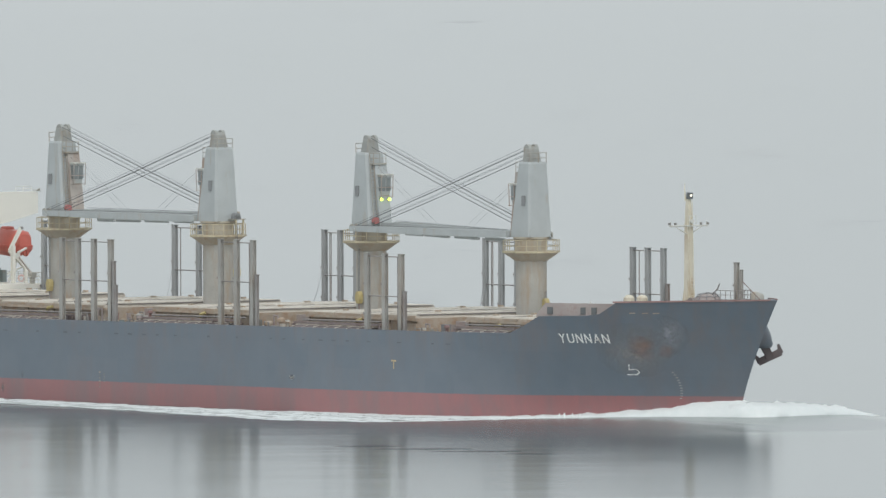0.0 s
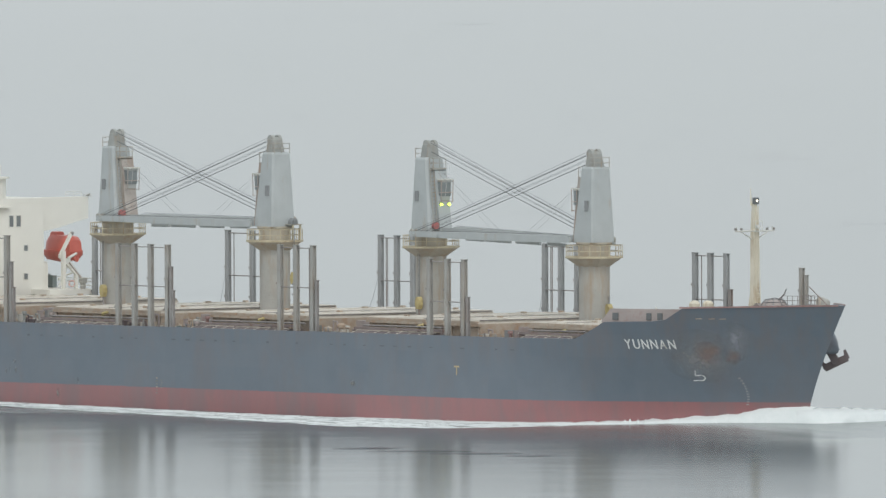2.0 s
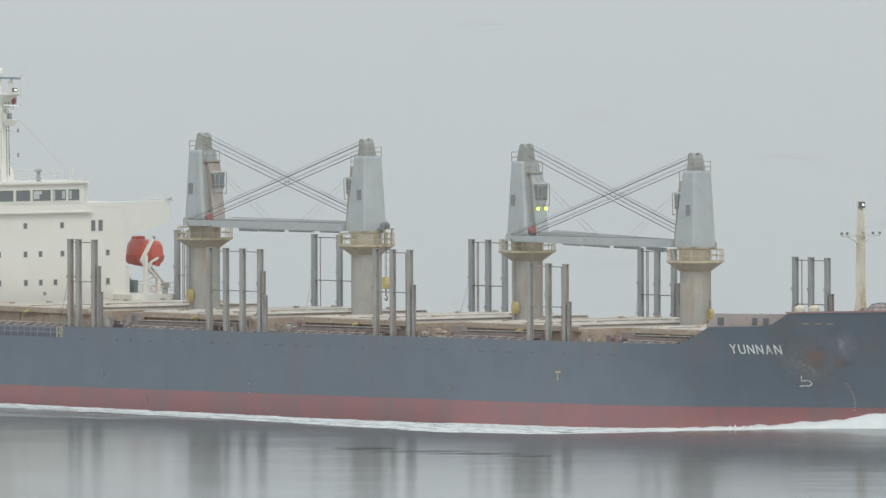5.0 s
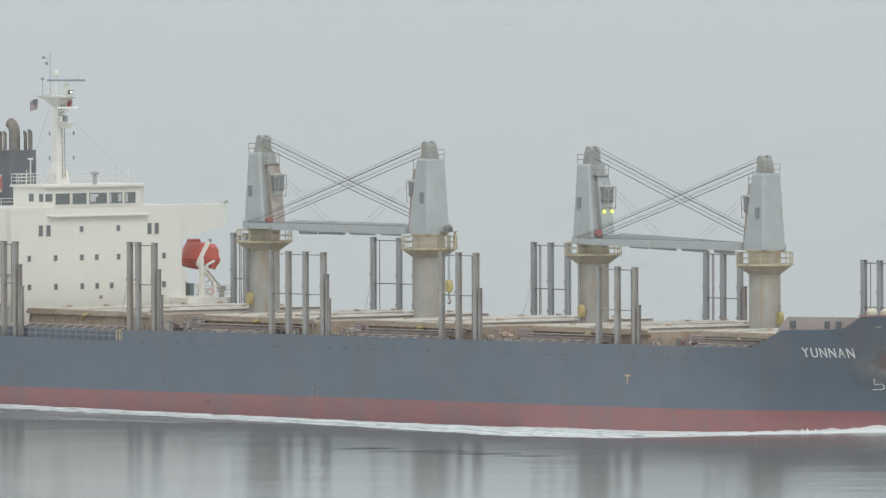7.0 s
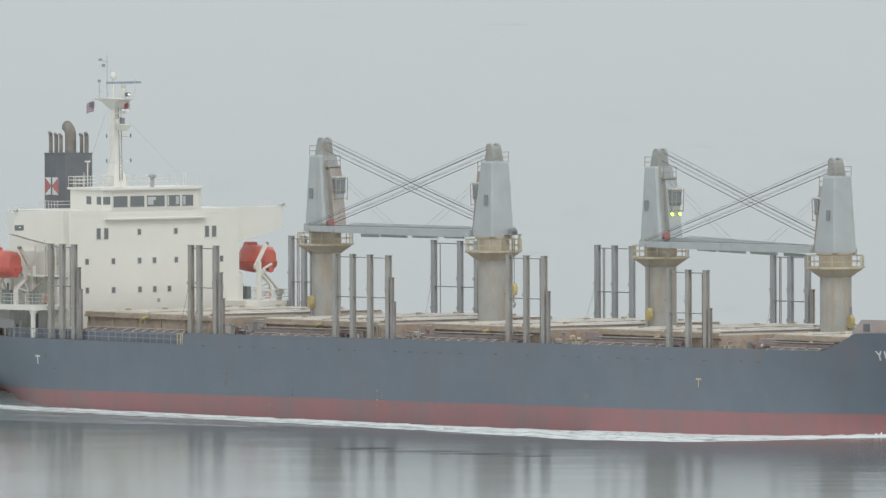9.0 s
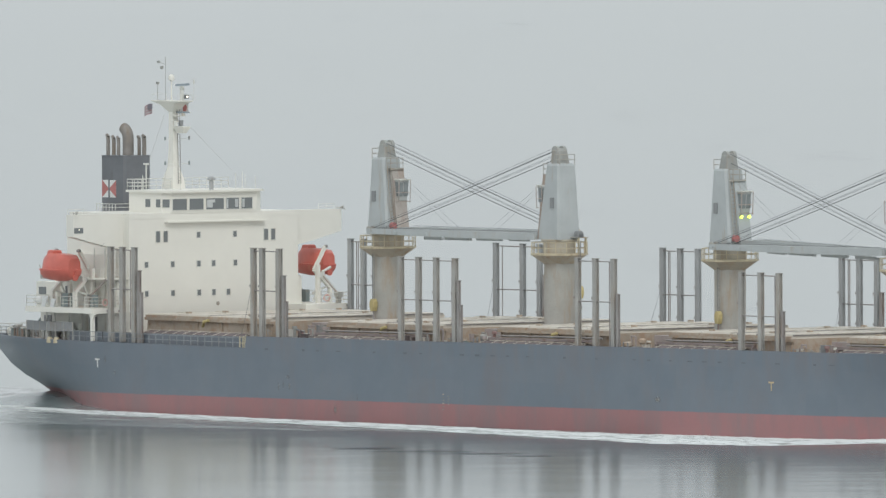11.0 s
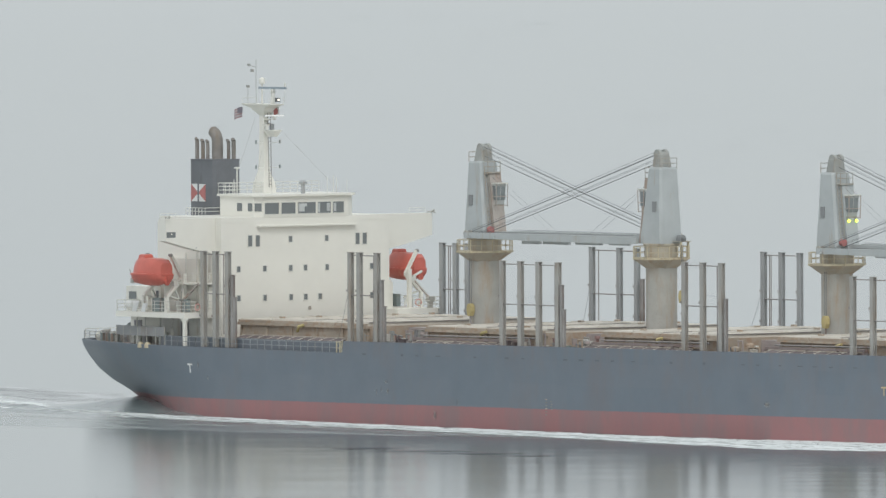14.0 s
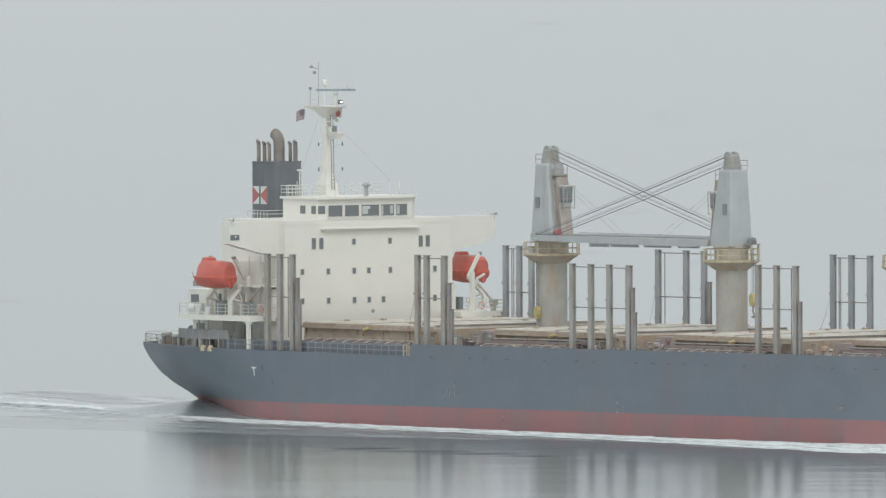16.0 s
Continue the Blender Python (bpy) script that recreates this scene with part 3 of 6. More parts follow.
        rod(bm, (x, -0.95, z), (x, -0.5, z), 0.03, n=5)
    part("ladder", bm, M_COLUMN, crane)
    bm = B()
    for p in ((-1.3, -0.95), (-1.3, 0.9), (-1.3, 0.0)):
        rod(bm, (*p, 18.0), (*p, 19.05), 0.04, n=5)
    for z in (18.5, 19.0):
        path_rod(bm, [(-0.6, -0.95, z), (-1.3, -0.95, z), (-1.3, 0.9, z), (-0.6, 0.9, z)], 0.04, 5)
    part("top_rail", bm, M_COLUMN, crane)
    # operator's cab
    bm = B()
    hexa(bm, [(0.7, -0.1, 13.82), (1.9, -0.1, 13.82), (1.9, 0.95, 13.82), (0.7, 0.95, 13.82)], [(0.6, -0.2, 15.82), (2.15, -0.2, 15.82), (2.15, 1.05, 15.82), (0.6, 1.05, 15.82)])
    part("cab", bm, M_CAB, crane, "glazed operator's cab on the crane front")
    bm = B()
    box(bm, 0.5, 2.3, -0.3, 1.15, 15.82, 15.96)
    part("cab_roof", bm, M_TRIM, crane)
    for x0, x1 in ((0.78, 1.25), (1.36, 2.0)):
        for y in (-0.18, 1.03):
            bm = B()
            box(bm, x0, x1, y - 0.03, y + 0.03, 14.27, 15.67)
            part("cab_window", bm, M_HAZY_GLASS, crane)
    for y0, y1 in ((-0.08, 0.37), (0.48, 0.93)):
        bm = B()
        hexa(bm, [(1.95, y0, 14.22), (1.99, y0, 14.22), (1.99, y1, 14.22), (1.95, y1, 14.22)], [(2.12, y0, 15.62), (2.16, y0, 15.62), (2.16, y1, 15.62), (2.12, y1, 15.62)])
        part("cab_window", bm, M_HAZY_GLASS, crane)
    bm = B()
    hexa(bm, [(0.8, 0.1, 12.92), (1.3, 0.1, 12.92), (1.3, 0.8, 12.92), (0.8, 0.8, 12.92)], [(0.7, -0.1, 13.82), (1.9, -0.1, 13.82), (1.9, 0.95, 13.82), (0.7, 0.95, 13.82)])
    part("cab_bracket", bm, M_COLUMN, crane)
    bm = B()
    loft(bm, [[(a, -0.45, z), (b, -0.45, z), (b, 1.0, z), (a, 1.0, z)] for a, b, z in ((1.5, 2.3, 10.62), (1.5, 2.2, 11.3), (0.6, 1.35, 16.8), (0.5, 1.2, 17.0))], True)
    part("front_casing", bm, M_CASING, crane, "rust-brown casing up the crane's front")
    bm = B()
    for y in (-0.28, 1.12):
        for x in (1.3, 2.22):
            rod(bm, (x, y, 13.62), (x + 0.1, y, 15.87), 0.045, n=6)
    for z in (13.72, 14.6):
        path_rod(bm, [(1.3, -0.3, z), (2.28, -0.3, z), (2.28, 1.14, z), (1.3, 1.14, z)], 0.04, 5)
    part("cab_frame", bm, M_CASING, crane)
    bm = B()
    rod(bm, (1.9, -0.9, 11.3), (2.3, -0.9, 11.3), 0.35, n=12)
    part("signal_lamp_box", bm, M_RED, crane)
    # jib: twin tapered box girder, tip swung a little to the left
    heel, tip = Vector((1.8, 0.75, 10.62)), Vector((28.3, 2.3, 10.6))
    d = (tip - heel).normalized()
    left = Vector((-d.y, d.x, 0))
    bm = B()
    for s in (-1, 1):
        rings = []
        for k, off, z0, z1, ww in ((0, 0.95, -0.08, 0.5, 0.3), (0.1, 0.95, -0.14, 0.56, 0.4), (0.55, 0.7, -0.08, 0.58, 0.4), (1.0, 0.35, 0.04, 0.58, 0.3)):
            c = heel + d * (k * 26.5) + left * (s * off)
            rings.append([c + left * (-ww / 2) + Vector((0, 0, z0)), c + left * (ww / 2) + Vector((0, 0, z0)), c + left * (ww / 2) + Vector((0, 0, z1)), c + left * (-ww / 2) + Vector((0, 0, z1))])
        loft(bm, rings, True)
    for k in (0.1, 0.28, 0.46, 0.64, 0.82, 0.97):
        c = heel + d * (k * 26.5) + Vector((0, 0, 0.2))
        beam(bm, c - left * 0.85, c + left * 0.85, 0.3, 0.3)
    part("jib", bm, M_GREY, crane, "pale grey twin box-girder jib")
    for k, l in ((0.17, 2.7), (0.312, 3.9), (0.495, 3.8), (0.668, 2.9)):
        c = heel + d * (k * 26.5) + Vector((0, 0, -0.56 + 0.24 * k))
        bm = B()
        beam(bm, c - d * l / 2, c + d * l / 2, 0.3, 0.32)
        part("light_box", bm, M_GREY, crane)
    bm = B()
    for s in (-0.3, 0.3):
        rod(bm, tip + left * s + Vector((-0.2, 0, 0.5)) - left * 0.1, tip + left * s + Vector((-0.2, 0, 0.5)) + left * 0.1, 0.3, n=14)
    part("tip_sheave", bm, M_COLUMN, crane)
    # ropes
    for a, b, r in (((0.5, -0.5, 19.52), (-0.2, -0.3, 0.62), 0.04), ((0.5, 0.5, 19.52), (-0.2, 0.3, 0.62), 0.02), ((0.5, 0.14, 19.4), (-0.6, 0.1, 0.6), 0.018), ((0.68, -0.5, 18.62), (-2.7, -0.4, 0.6), 0.04), ((0.68, 0.5, 18.62), (-2.7, 0.4, 0.6), 0.018), ((0.68, 0.2, 18.85), (-2.0, 0.1, 0.6), 0.016)):
        a, b = Vector(a), tip + d * b[0] + left * b[1] + Vector((0, 0, b[2]))
        bm = B()
        path_rod(bm, [a, (a + b) / 2 - Vector((0, 0, 0.06)), b], r, 5)
        part("luffing_rope", bm, M_ROPE, crane)
    bm = B()
    rod(bm, heel + d * 1.5 + Vector((0, 0, 0.68)), tip + Vector((-0.4, 0, 0.64)), 0.022, n=5)
    part("hoist_rope", bm, M_ROPE, crane)
    for s in (-0.3, 0.3):
        bm = B()
        rod(bm, (1.2, 0.2 + s, 16.6), heel + d * (8.0 + s * 2) + Vector((0, 0, 0.5)), 0.012, n=5)
        part("stay_wire", bm, M_ROPE, crane)
    return crane


crane = build_crane()
CRANE_AT = [(-37.04, 0.25, 0), (-8.64, 0.12, 180), (19.1, 0.08, 0), (47.55, -0.35, 180)]
cranes = []
for i, (x, lift, turn) in enumerate(CRANE_AT):
    m = pose(x, 0, 7.4 + lift, 0, 0, turn)
    if i == 0:
        crane.matrix_basis = m
        cranes.append(crane)
    else:
        cranes.append(copy_thing(crane, m))
for y, k in ((-0.1, 0), (0.85, 1)):
    bm = B()
    rod(bm, (1.95, y, 13.42), (2.08, y, 13.38), 0.15, n=14)
    part("floodlight", bm, M_LAMP, cranes[2], "lit yellow-green working floodlight")
    bm = B()
    rod(bm, (1.7, y, 13.45), (1.95, y, 13.42), 0.12, 0.2, n=14)
    part("floodlight_hood", bm, M_DARK, cranes[2])
for child in cranes[2].children:
    if child.name.startswith("front_casing"):
        child.data = child.data.copy()
        child.data.materials[0] = M_GREY
        tagged(child, "grey casing up the crane's front")
# the third crane's jib hangs a little lower at its tip
heel = Vector((1.8, 0.75, 10.62))
for child in cranes[2].children:
    if child.name.split(".")[0] in ("jib", "light_box", "tip_sheave", "luffing_rope", "hoist_rope", "stay_wire"):
        child.matrix_basis = Matrix.Translation(heel) @ Matrix.Rotation(radians(1.6), 4, "Y") @ Matrix.Translation(-heel)
for i in (1, 3):
    for child in list(cranes[i].children):
        if child.name.startswith("light_box"):
            bpy.data.objects.remove(child)
bm = B()
box(bm, -2.75, -2.05, -0.95, -0.25, 10.86, 11.15)
rod(bm, (-2.75, -0.6, 11.15), (-2.05, -0.6, 11.15), 0.32, n=14)
part("motor_box", bm, M_VENT, cranes[1], "dark motor housing behind the crane house")
bm = B()
box(bm, -2.6, -1.55, -1.7, -0.1, 10.76, 10.85)
part("motor_shelf", bm, M_COLUMN, cranes[1])
for x, y in ((-2.35, -1.5), (-2.5, -0.5)):
    bm = B()
    beam(bm, (x, y, 9.2), (x, y, 10.76), 0.16, 0.16, (1, 0, 0))
    part("shelf_strut", bm, M_YELLOW, cranes[1])


def build_hook(x, y, z, up):
    """A yellow cargo block lashed beside a pedestal or hanging on its fall."""
    bm = B()
    pts = [(a * 0.68, b * 0.66) for a, b in ((-0.28, -0.9), (0.28, -0.9), (0.5, -0.2), (0.5, 0.45), (0.2, 0.95), (-0.2, 0.95), (-0.5, 0.45), (-0.5, -0.2))]
    hexa(bm, [(x + a, y - 0.25, z + b) for a, b in pts], [(x + a, y + 0.25, z + b) for a, b in pts])
    hook = part("hook_block", bm, M_HOOK, ship, "yellow cargo hook block")
    bm = B()
    path_rod(bm, [(x, y, z - 0.6), (x, y, z - 1.2), (x + 0.28, y, z - 1.5), (x + 0.1, y, z - 1.75), (x - 0.2, y, z - 1.6)], 0.09)
    part("hook", bm, M_BROWNPOST, hook)
    bm = B()
    for s in (-0.12, 0.12):
        rod(bm, (x + s, y, z + 0.65), (x + s, y, z + 0.9 + up), 0.03, n=5)
    part("fall_wire", bm, M_ROPE, hook)


build_hook(-37.0, -1.85, 11.0, 4.9)
build_hook(-5.7, 0.3, 12.9, 4.2)
build_hook(19.6, -1.85, 11.0, 4.6)
build_hook(49.35, 0.5, 10.9, 0.5)

# ---- accommodation block ----
FX = -66.45
WX = -67.4


def pane(y, z, w, h, x=FX, parent=None, name="window"):
    bm = B()
    box(bm, x - 0.05, x + 0.03, y - w / 2, y + w / 2, z - h / 2, z + h / 2)
    ob = part(name, bm, M_GLASS, parent)
    bm = B()
    t = 0.06
    for y0, y1, z0, z1 in ((y - w / 2 - t, y + w / 2 + t, z + h / 2, z + h / 2 + t), (y - w / 2 - t, y + w / 2 + t, z - h / 2 - t, z - h / 2), (y - w / 2 - t, y - w / 2, z - h / 2, z + h / 2), (y + w / 2, y + w / 2 + t, z - h / 2, z + h / 2)):
        box(bm, x, x + 0.06, y0, y1, z0, z1)
    part("window_frame", bm, M_TRIM, parent)
    return ob


def build_house():
    bm = B()
    box(bm, -77.0, FX, -10.6, 10.6, 7.0, 19.2)
    house = part("accommodation_block", bm, M_WHITE, ship, "cream-white accommodation block with small square windows")
    for y in (-8.43, -5.15, -1.88, -0.03, 2.7, 8.35):
        pane(y, 14.56, 0.42, 0.56, FX, house)
    for y in (-8.42, -5.13, -1.85, 0.0, 1.81, 8.35):
        pane(y, 11.64, 0.42, 0.56, FX, house)
    for y in (-1.9, 2.66):
        pane(y, 17.47, 0.42, 0.56, FX, house)
    for y in (-6.97, -6.02, 6.56, 7.45):
        pane(y, 17.36, 0.5, 1.1, FX, house)
    bm = B()
    rod(bm, (FX - 0.02, 0.5, 10.5), (FX + 0.05, 0.5, 10.5), 0.2, n=14)
    part("vent_cap", bm, M_COLUMN, house)
    bm = B()
    box(bm, FX, FX + 0.55, -6.15, 6.25, 18.75, 18.9)
    part("visor_ledge", bm, M_WHITE, house)
    return house


house = build_house()


def build_wing_deck():
    """The bridge deck with its two wings reaching out over the sides."""
    bm = B()
    prof = [(-16.8, 17.5), (-13.2, 16.6), (-10.6, 16.1), (-10.6, 19.72), (-16.8, 19.72)]
    for s in (1, -1):
        a = [(-68.6, s * y, z) for y, z in prof]
        b = [(WX, s * y, z) for y, z in prof]
        hexa(bm, a, b)
    box(bm, -76.6, FX + 0.03, -10.6, 10.6, 19.2, 19.72)
    deck = part("bridge_deck", bm, M_WHITE, ship, "white bridge deck with wings over both sides")
    bm = B()
    box(bm, WX, WX + 0.04, -16.7, -15.6, 17.85, 18.4)
    part("wing_window", bm, M_GLASS, deck)
    bm = B()
    rod(bm, (WX + 0.04, -16.1, 18.2), (WX + 0.07, -16.1, 18.2), 0.04, n=10)
    part("wing_lamp", bm, M_MASTLIGHT, deck)
    for s in (-1, 1):
        bm = B()
        y = s * 16.5
        rod(bm, (-67.8, y, 19.6), (-67.8, y, 19.95), 0.04, n=6)
        rod(bm, (-67.8, y, 19.9), (-66.8, y + 0.3 * s, 19.75), 0.035, n=6)
        rod(bm, (-67.2, y, 19.85), (-66.9, y + 0.2 * s, 20.0), 0.1, n=10)
        part("wing_repeater", bm, M_COLUMN, deck)
        bm = B()
        for y in (16.7, 15.7, 14.7):
            rod(bm, (-68.5, s * y, 19.7), (-68.5, s * y, 20.25), 0.025, n=5)
        for z in (20.0, 20.25):
            rod(bm, (-68.5, s * 16.7, z), (-68.5, s * 14.7, z), 0.025, n=5)
        part("wing_rail", bm, M_TRIM, deck)
    return deck


build_wing_deck()


def build_wheelhouse():
    bm = B()
    x1 = FX + 0.1
    prof = [(x1, -5.35), (x1, 5.35), (x1 - 0.5, 6.2), (-72.4, 6.2), (-72.4, -6.2), (x1 - 0.5, -6.2)]
    hexa(bm, [(x, y, 19.72) for x, y in prof], [(x, y, 21.75) for x, y in prof])
    wheel = part("wheelhouse", bm, M_WHITE, ship, "white wheelhouse with a row of large raked windows")
    bm = B()
    top = [(x1 + 0.4, -5.7), (x1 + 0.4, 5.7), (x1 - 0.3, 6.45), (-72.6, 6.45), (-72.6, -6.45), (x1 - 0.3, -6.45)]
    hexa(bm, [(x, y, 21.75) for x, y in top], [(x, y, 21.97) for x, y in top])
    part("roof", bm, M_WHITE, wheel)
    for y0, y1 in ((-5.2, -3.45), (-3.1, -1.35), (-1.0, 1.2), (1.5, 3.1), (3.4, 4.75)):
        pane((y0 + y1) / 2, 20.57, y1 - y0, 1.1, x1 + 0.01, wheel, "bridge_window")
    # pale patches on the panes stand in for daylight showing through the wheelhouse
    for y0, y1, za, zb in ((-0.9, 0.1, 20.7, 21.0), (-0.9, -0.2, 20.2, 20.7), (2.6, 3.0, 20.2, 21.0), (3.5, 3.8, 20.15, 21.0), (1.55, 1.75, 20.1, 21.0)):
        bm = B()
        box(bm, x1 + 0.03, x1 + 0.055, y0, y1, za, zb)
        part("window_blind", bm, M_SEE_THROUGH, wheel)
    # side and chamfer windows
    for xa, ya, xb, yb in ((x1 - 0.08, -5.5, x1 - 0.44, -6.12), (x1 - 0.7, -6.21, x1 - 1.4, -6.21), (x1 - 2.4, -6.21, x1 - 3.2, -6.21)):
        bm = B()
        d = Vector((xb - xa, yb - ya, 0)).normalized()
        n = Vector((d.y, -d.x, 0)) * 0.03
        if n.y > 0:
            n = -n
        quad = [Vector((xa, ya, 20.3)), Vector((xb, yb, 20.3)), Vector((xb, yb, 21.1)), Vector((xa, ya, 21.1))]
        hexa(bm, [p - n for p in quad], [p + n for p in quad])
        part("bridge_window", bm, M_GLASS, wheel)
    # railing on the after part of the roof
    bm = B()
    pts = [(-67.9, -6.35), (-72.5, -6.35), (-72.5, 6.35)]
    for a, b in zip(pts, pts[1:]):
        a, b = Vector((*a, 0)), Vector((*b, 0))
        n = max(2, int((b - a).length / 0.9))
        for i in range(n + 1):
            p = a + (b - a) * i / n
            if p.x < -69.4:
                rod(bm, p + Vector((0, 0, 21.95)), p + Vector((0, 0, 23.05)), 0.035, n=5)
    for z in (22.35, 22.7, 23.05):
        path_rod(bm, [(-69.4, -6.35, z), (-72.5, -6.35, z), (-72.5, 6.35, z)], 0.035, 5)
    part("roof_rail", bm, M_TRIM, wheel)
    bm = B()
    spin(bm, [(0.22, 21.97), (0.2, 22.9), (0.4, 22.95), (0.42, 23.15), (0.2, 23.3)], -67.2, 0.3, 14)
    part("vent", bm, M_POSTFAR, wheel)
    for x, y, h in ((-67.0, 3.2, 1.6), (-67.3, 4.6, 1.5), (-66.5, 5.3, 1.3), (-69.0, 5.5, 1.7), (-68.0, -3.0, 1.7), (-71.0, -5.5, 1.5)):
        bm = B()
        rod(bm, (x, y, 21.97), (x, y, 21.97 + h), 0.035, n=5)
        part("whip_aerial", bm, M_TRIM, wheel)
    bm = B()
    spin(bm, [(0.07, 21.97), (0.07, 24.4), (0.3, 24.45), (0.3, 24.6)], -73.0, -3.6, 12)
    part("compass_post", bm, M_TRIM, wheel)


build_wheelhouse()


# ---- radar mast ----
def build_radar_mast():
    bm = B()
    cx = -72.6
    tx = cx - 0.65
    loft(bm, [[(tx - a, -b, z), (tx + a, -b, z), (tx + a, b, z), (tx - a, b, z)] for a, b, z in ((0.75, 0.5, 21.97), (0.52, 0.36, 24.0), (0.38, 0.32, 26.0), (0.34, 0.3, 30.6))], True)
    mast = part("radar_mast", bm, M_WHITE, ship, "white radar mast with platforms, scanners and aerials")
    bm = B()
    loft(bm, [[(tx - a, -b, z), (tx + a, -b, z), (tx + a, b, z), (tx - a, b, z)] for a, b, z in ((0.95, 0.8, 21.97), (0.85, 0.7, 23.0), (0.5, 0.36, 24.2))], True)
    part("mast_base", bm, M_WHITE, mast)
    bm = B()
    loft(bm, [[(tx - a, -w, z), (tx + b, -w, z), (tx + b, w, z), (tx - a, w, z)] for a, b, w, z in ((0.34, 0.4, 0.3, 29.7), (1.3, 1.1, 0.75, 30.5), (2.4, 2.0, 0.9, 30.78), (2.5, 2.15, 0.95, 30.8), (2.5, 2.15, 0.95, 30.9))], True)
    part("upper_platform", bm, M_WHITE, mast)
    bm = B()
    for x, w in ((-2.4, 0.9), (2.05, 0.9)):
        path_rod(bm, [(tx + x, -w, 30.9), (tx + x, -w, 31.5), (tx + x, w, 31.5), (tx + x, w, 30.9)], 0.022, 5)
    part("platform_rail", bm, M_TRIM, mast)
    bm = B()
    box(bm, tx - 0.2, tx + 1.65, -0.3, 0.3, 29.3, 29.38)
    part("yard_shelf", bm, M_WHITE, mast)
    bm = B()
    box(bm, tx + 1.2, tx + 1.45, -0.2, 0.2, 28.3, 28.9)
    rod(bm, (tx + 0.8, -0.3, 28.3), (tx + 0.8, -0.3, 28.9), 0.14, n=10)
    part("mast_equipment", bm, M_VENT, mast)
    bm = B()
    loft(bm, [[(cx - a, -b, z), (cx + 1.6 + a, -b, z), (cx + 1.6 + a, b, z), (cx - a, b, z)] for a, b, z in ((-0.3, 0.2, 27.6), (0.1, 0.45, 28.2), (0.1, 0.45, 28.28))], True)
    part("lower_platform", bm, M_WHITE, mast)
    bm = B()
    rod(bm, (cx + 0.5, -0.5, 28.3), (cx + 0.5, -0.5, 28.75), 0.18, n=10)
    beam(bm, (cx + 0.5, -1.0, 28.8), (cx + 0.5, 0.3, 28.8), 0.16, 0.14)
    part("small_scanner", bm, M_TRIM, mast)
    bm = B()
    spin(bm, [(0.25, 30.9), (0.2, 31.95), (0.3, 32.15)], cx + 0.85, 0, 12)
    part("scanner_post", bm, M_TRIM, mast)
    bm = B()
    spin(bm, [(0.08, 30.95), (0.08, 32.85), (0.28, 32.9), (0.33, 33.15), (0.27, 33.4), (0.1, 33.52)], cx - 1.2, 0.2, 14)
    smooth(part("satellite_dome", bm, M_WHITE, mast))
    bm = B()
    rod(bm, (cx - 1.4, -0.4, 30.9), (cx - 1.4, -0.4, 35.3), 0.028, n=6)
    rod(bm, (cx - 2.6, -0.4, 34.75), (cx - 1.4, -0.4, 34.55), 0.03, n=5)
    box(bm, cx - 2.75, cx - 2.45, -0.5, -0.3, 34.65, 34.9)
    box(bm, cx - 2.2, cx - 1.9, -0.5, -0.3, 34.05, 34.35)
    rod(bm, (cx - 2.5, -0.6, 30.9), (cx - 2.5, -0.6, 32.6), 0.025, n=6)
    box(bm, cx - 2.65, cx - 2.35, -0.7, -0.5, 32.5, 32.75)
    rod(bm, (cx - 2.6, -0.6, 30.9), (cx - 1.4, -0.4, 30.9), 0.04, n=5)
    part("aerial_pole", bm, M_HEAD, mast)
    bm = B()
    rod(bm, (cx + 1.8, 0.8, 30.9), (cx + 1.8, 0.8, 33.2), 0.022, n=5)
    box(bm, cx + 1.73, cx + 1.9, 0.73, 0.87, 32.6, 32.95)
    part("wind_vane", bm, M_TRIM, mast)
    bm = B()
    box(bm, cx + 1.45, cx + 1.75, -0.2, 0.2, 31.1, 31.5)
    part("mast_lantern", bm, M_DARK, mast)
    bm = B()
    box(bm, cx + 1.74, cx + 1.8, -0.09, 0.09, 31.24, 31.37)
    part("mast_light", bm, M_MASTLIGHT, mast, "lit white masthead light")
    bm = B()
    for s in (-0.16, 0.16):
        rod(bm, (cx + 0.4, s, 22.5), (cx + 0.2, s, 30.0), 0.035, n=5)
    for i in range(20):
        z = 22.8 + i * 0.36
        rod(bm, (cx + 0.4 - 0.027 * (z - 22.5), -0.16, z), (cx + 0.4 - 0.027 * (z - 22.5), 0.16, z), 0.025, n=4)
    part("ladder", bm, M_SOOT, mast)
    for z in (24.5, 27.0):
        for s in (-1, 1):
            bm = B()
            rod(bm, (cx, s * 0.4, z), (cx, s * 1.45, z), 0.025, n=5)
            part("light_arm", bm, M_TRIM, mast)
            bm = B()
            rod(bm, (cx, s * 1.5, z - 0.12), (cx, s * 1.5, z + 0.26), 0.08, n=8)
            part("signal_light", bm, M_GREEN, mast)
    for a, b in (((cx + 0.6, 1.0, 28.4), (-66.6, 4.6, 22.0)), ((cx - 0.4, -1.3, 29.5), (-74.0, -3.4, 22.5)), ((cx + 0.3, -1.0, 26.2), (cx + 0.5, -2.2, 22.0))):
        bm = B()
        rod(bm, a, b, 0.012, n=5)
        part("stay", bm, M_POST, mast)
    return mast


build_radar_mast()
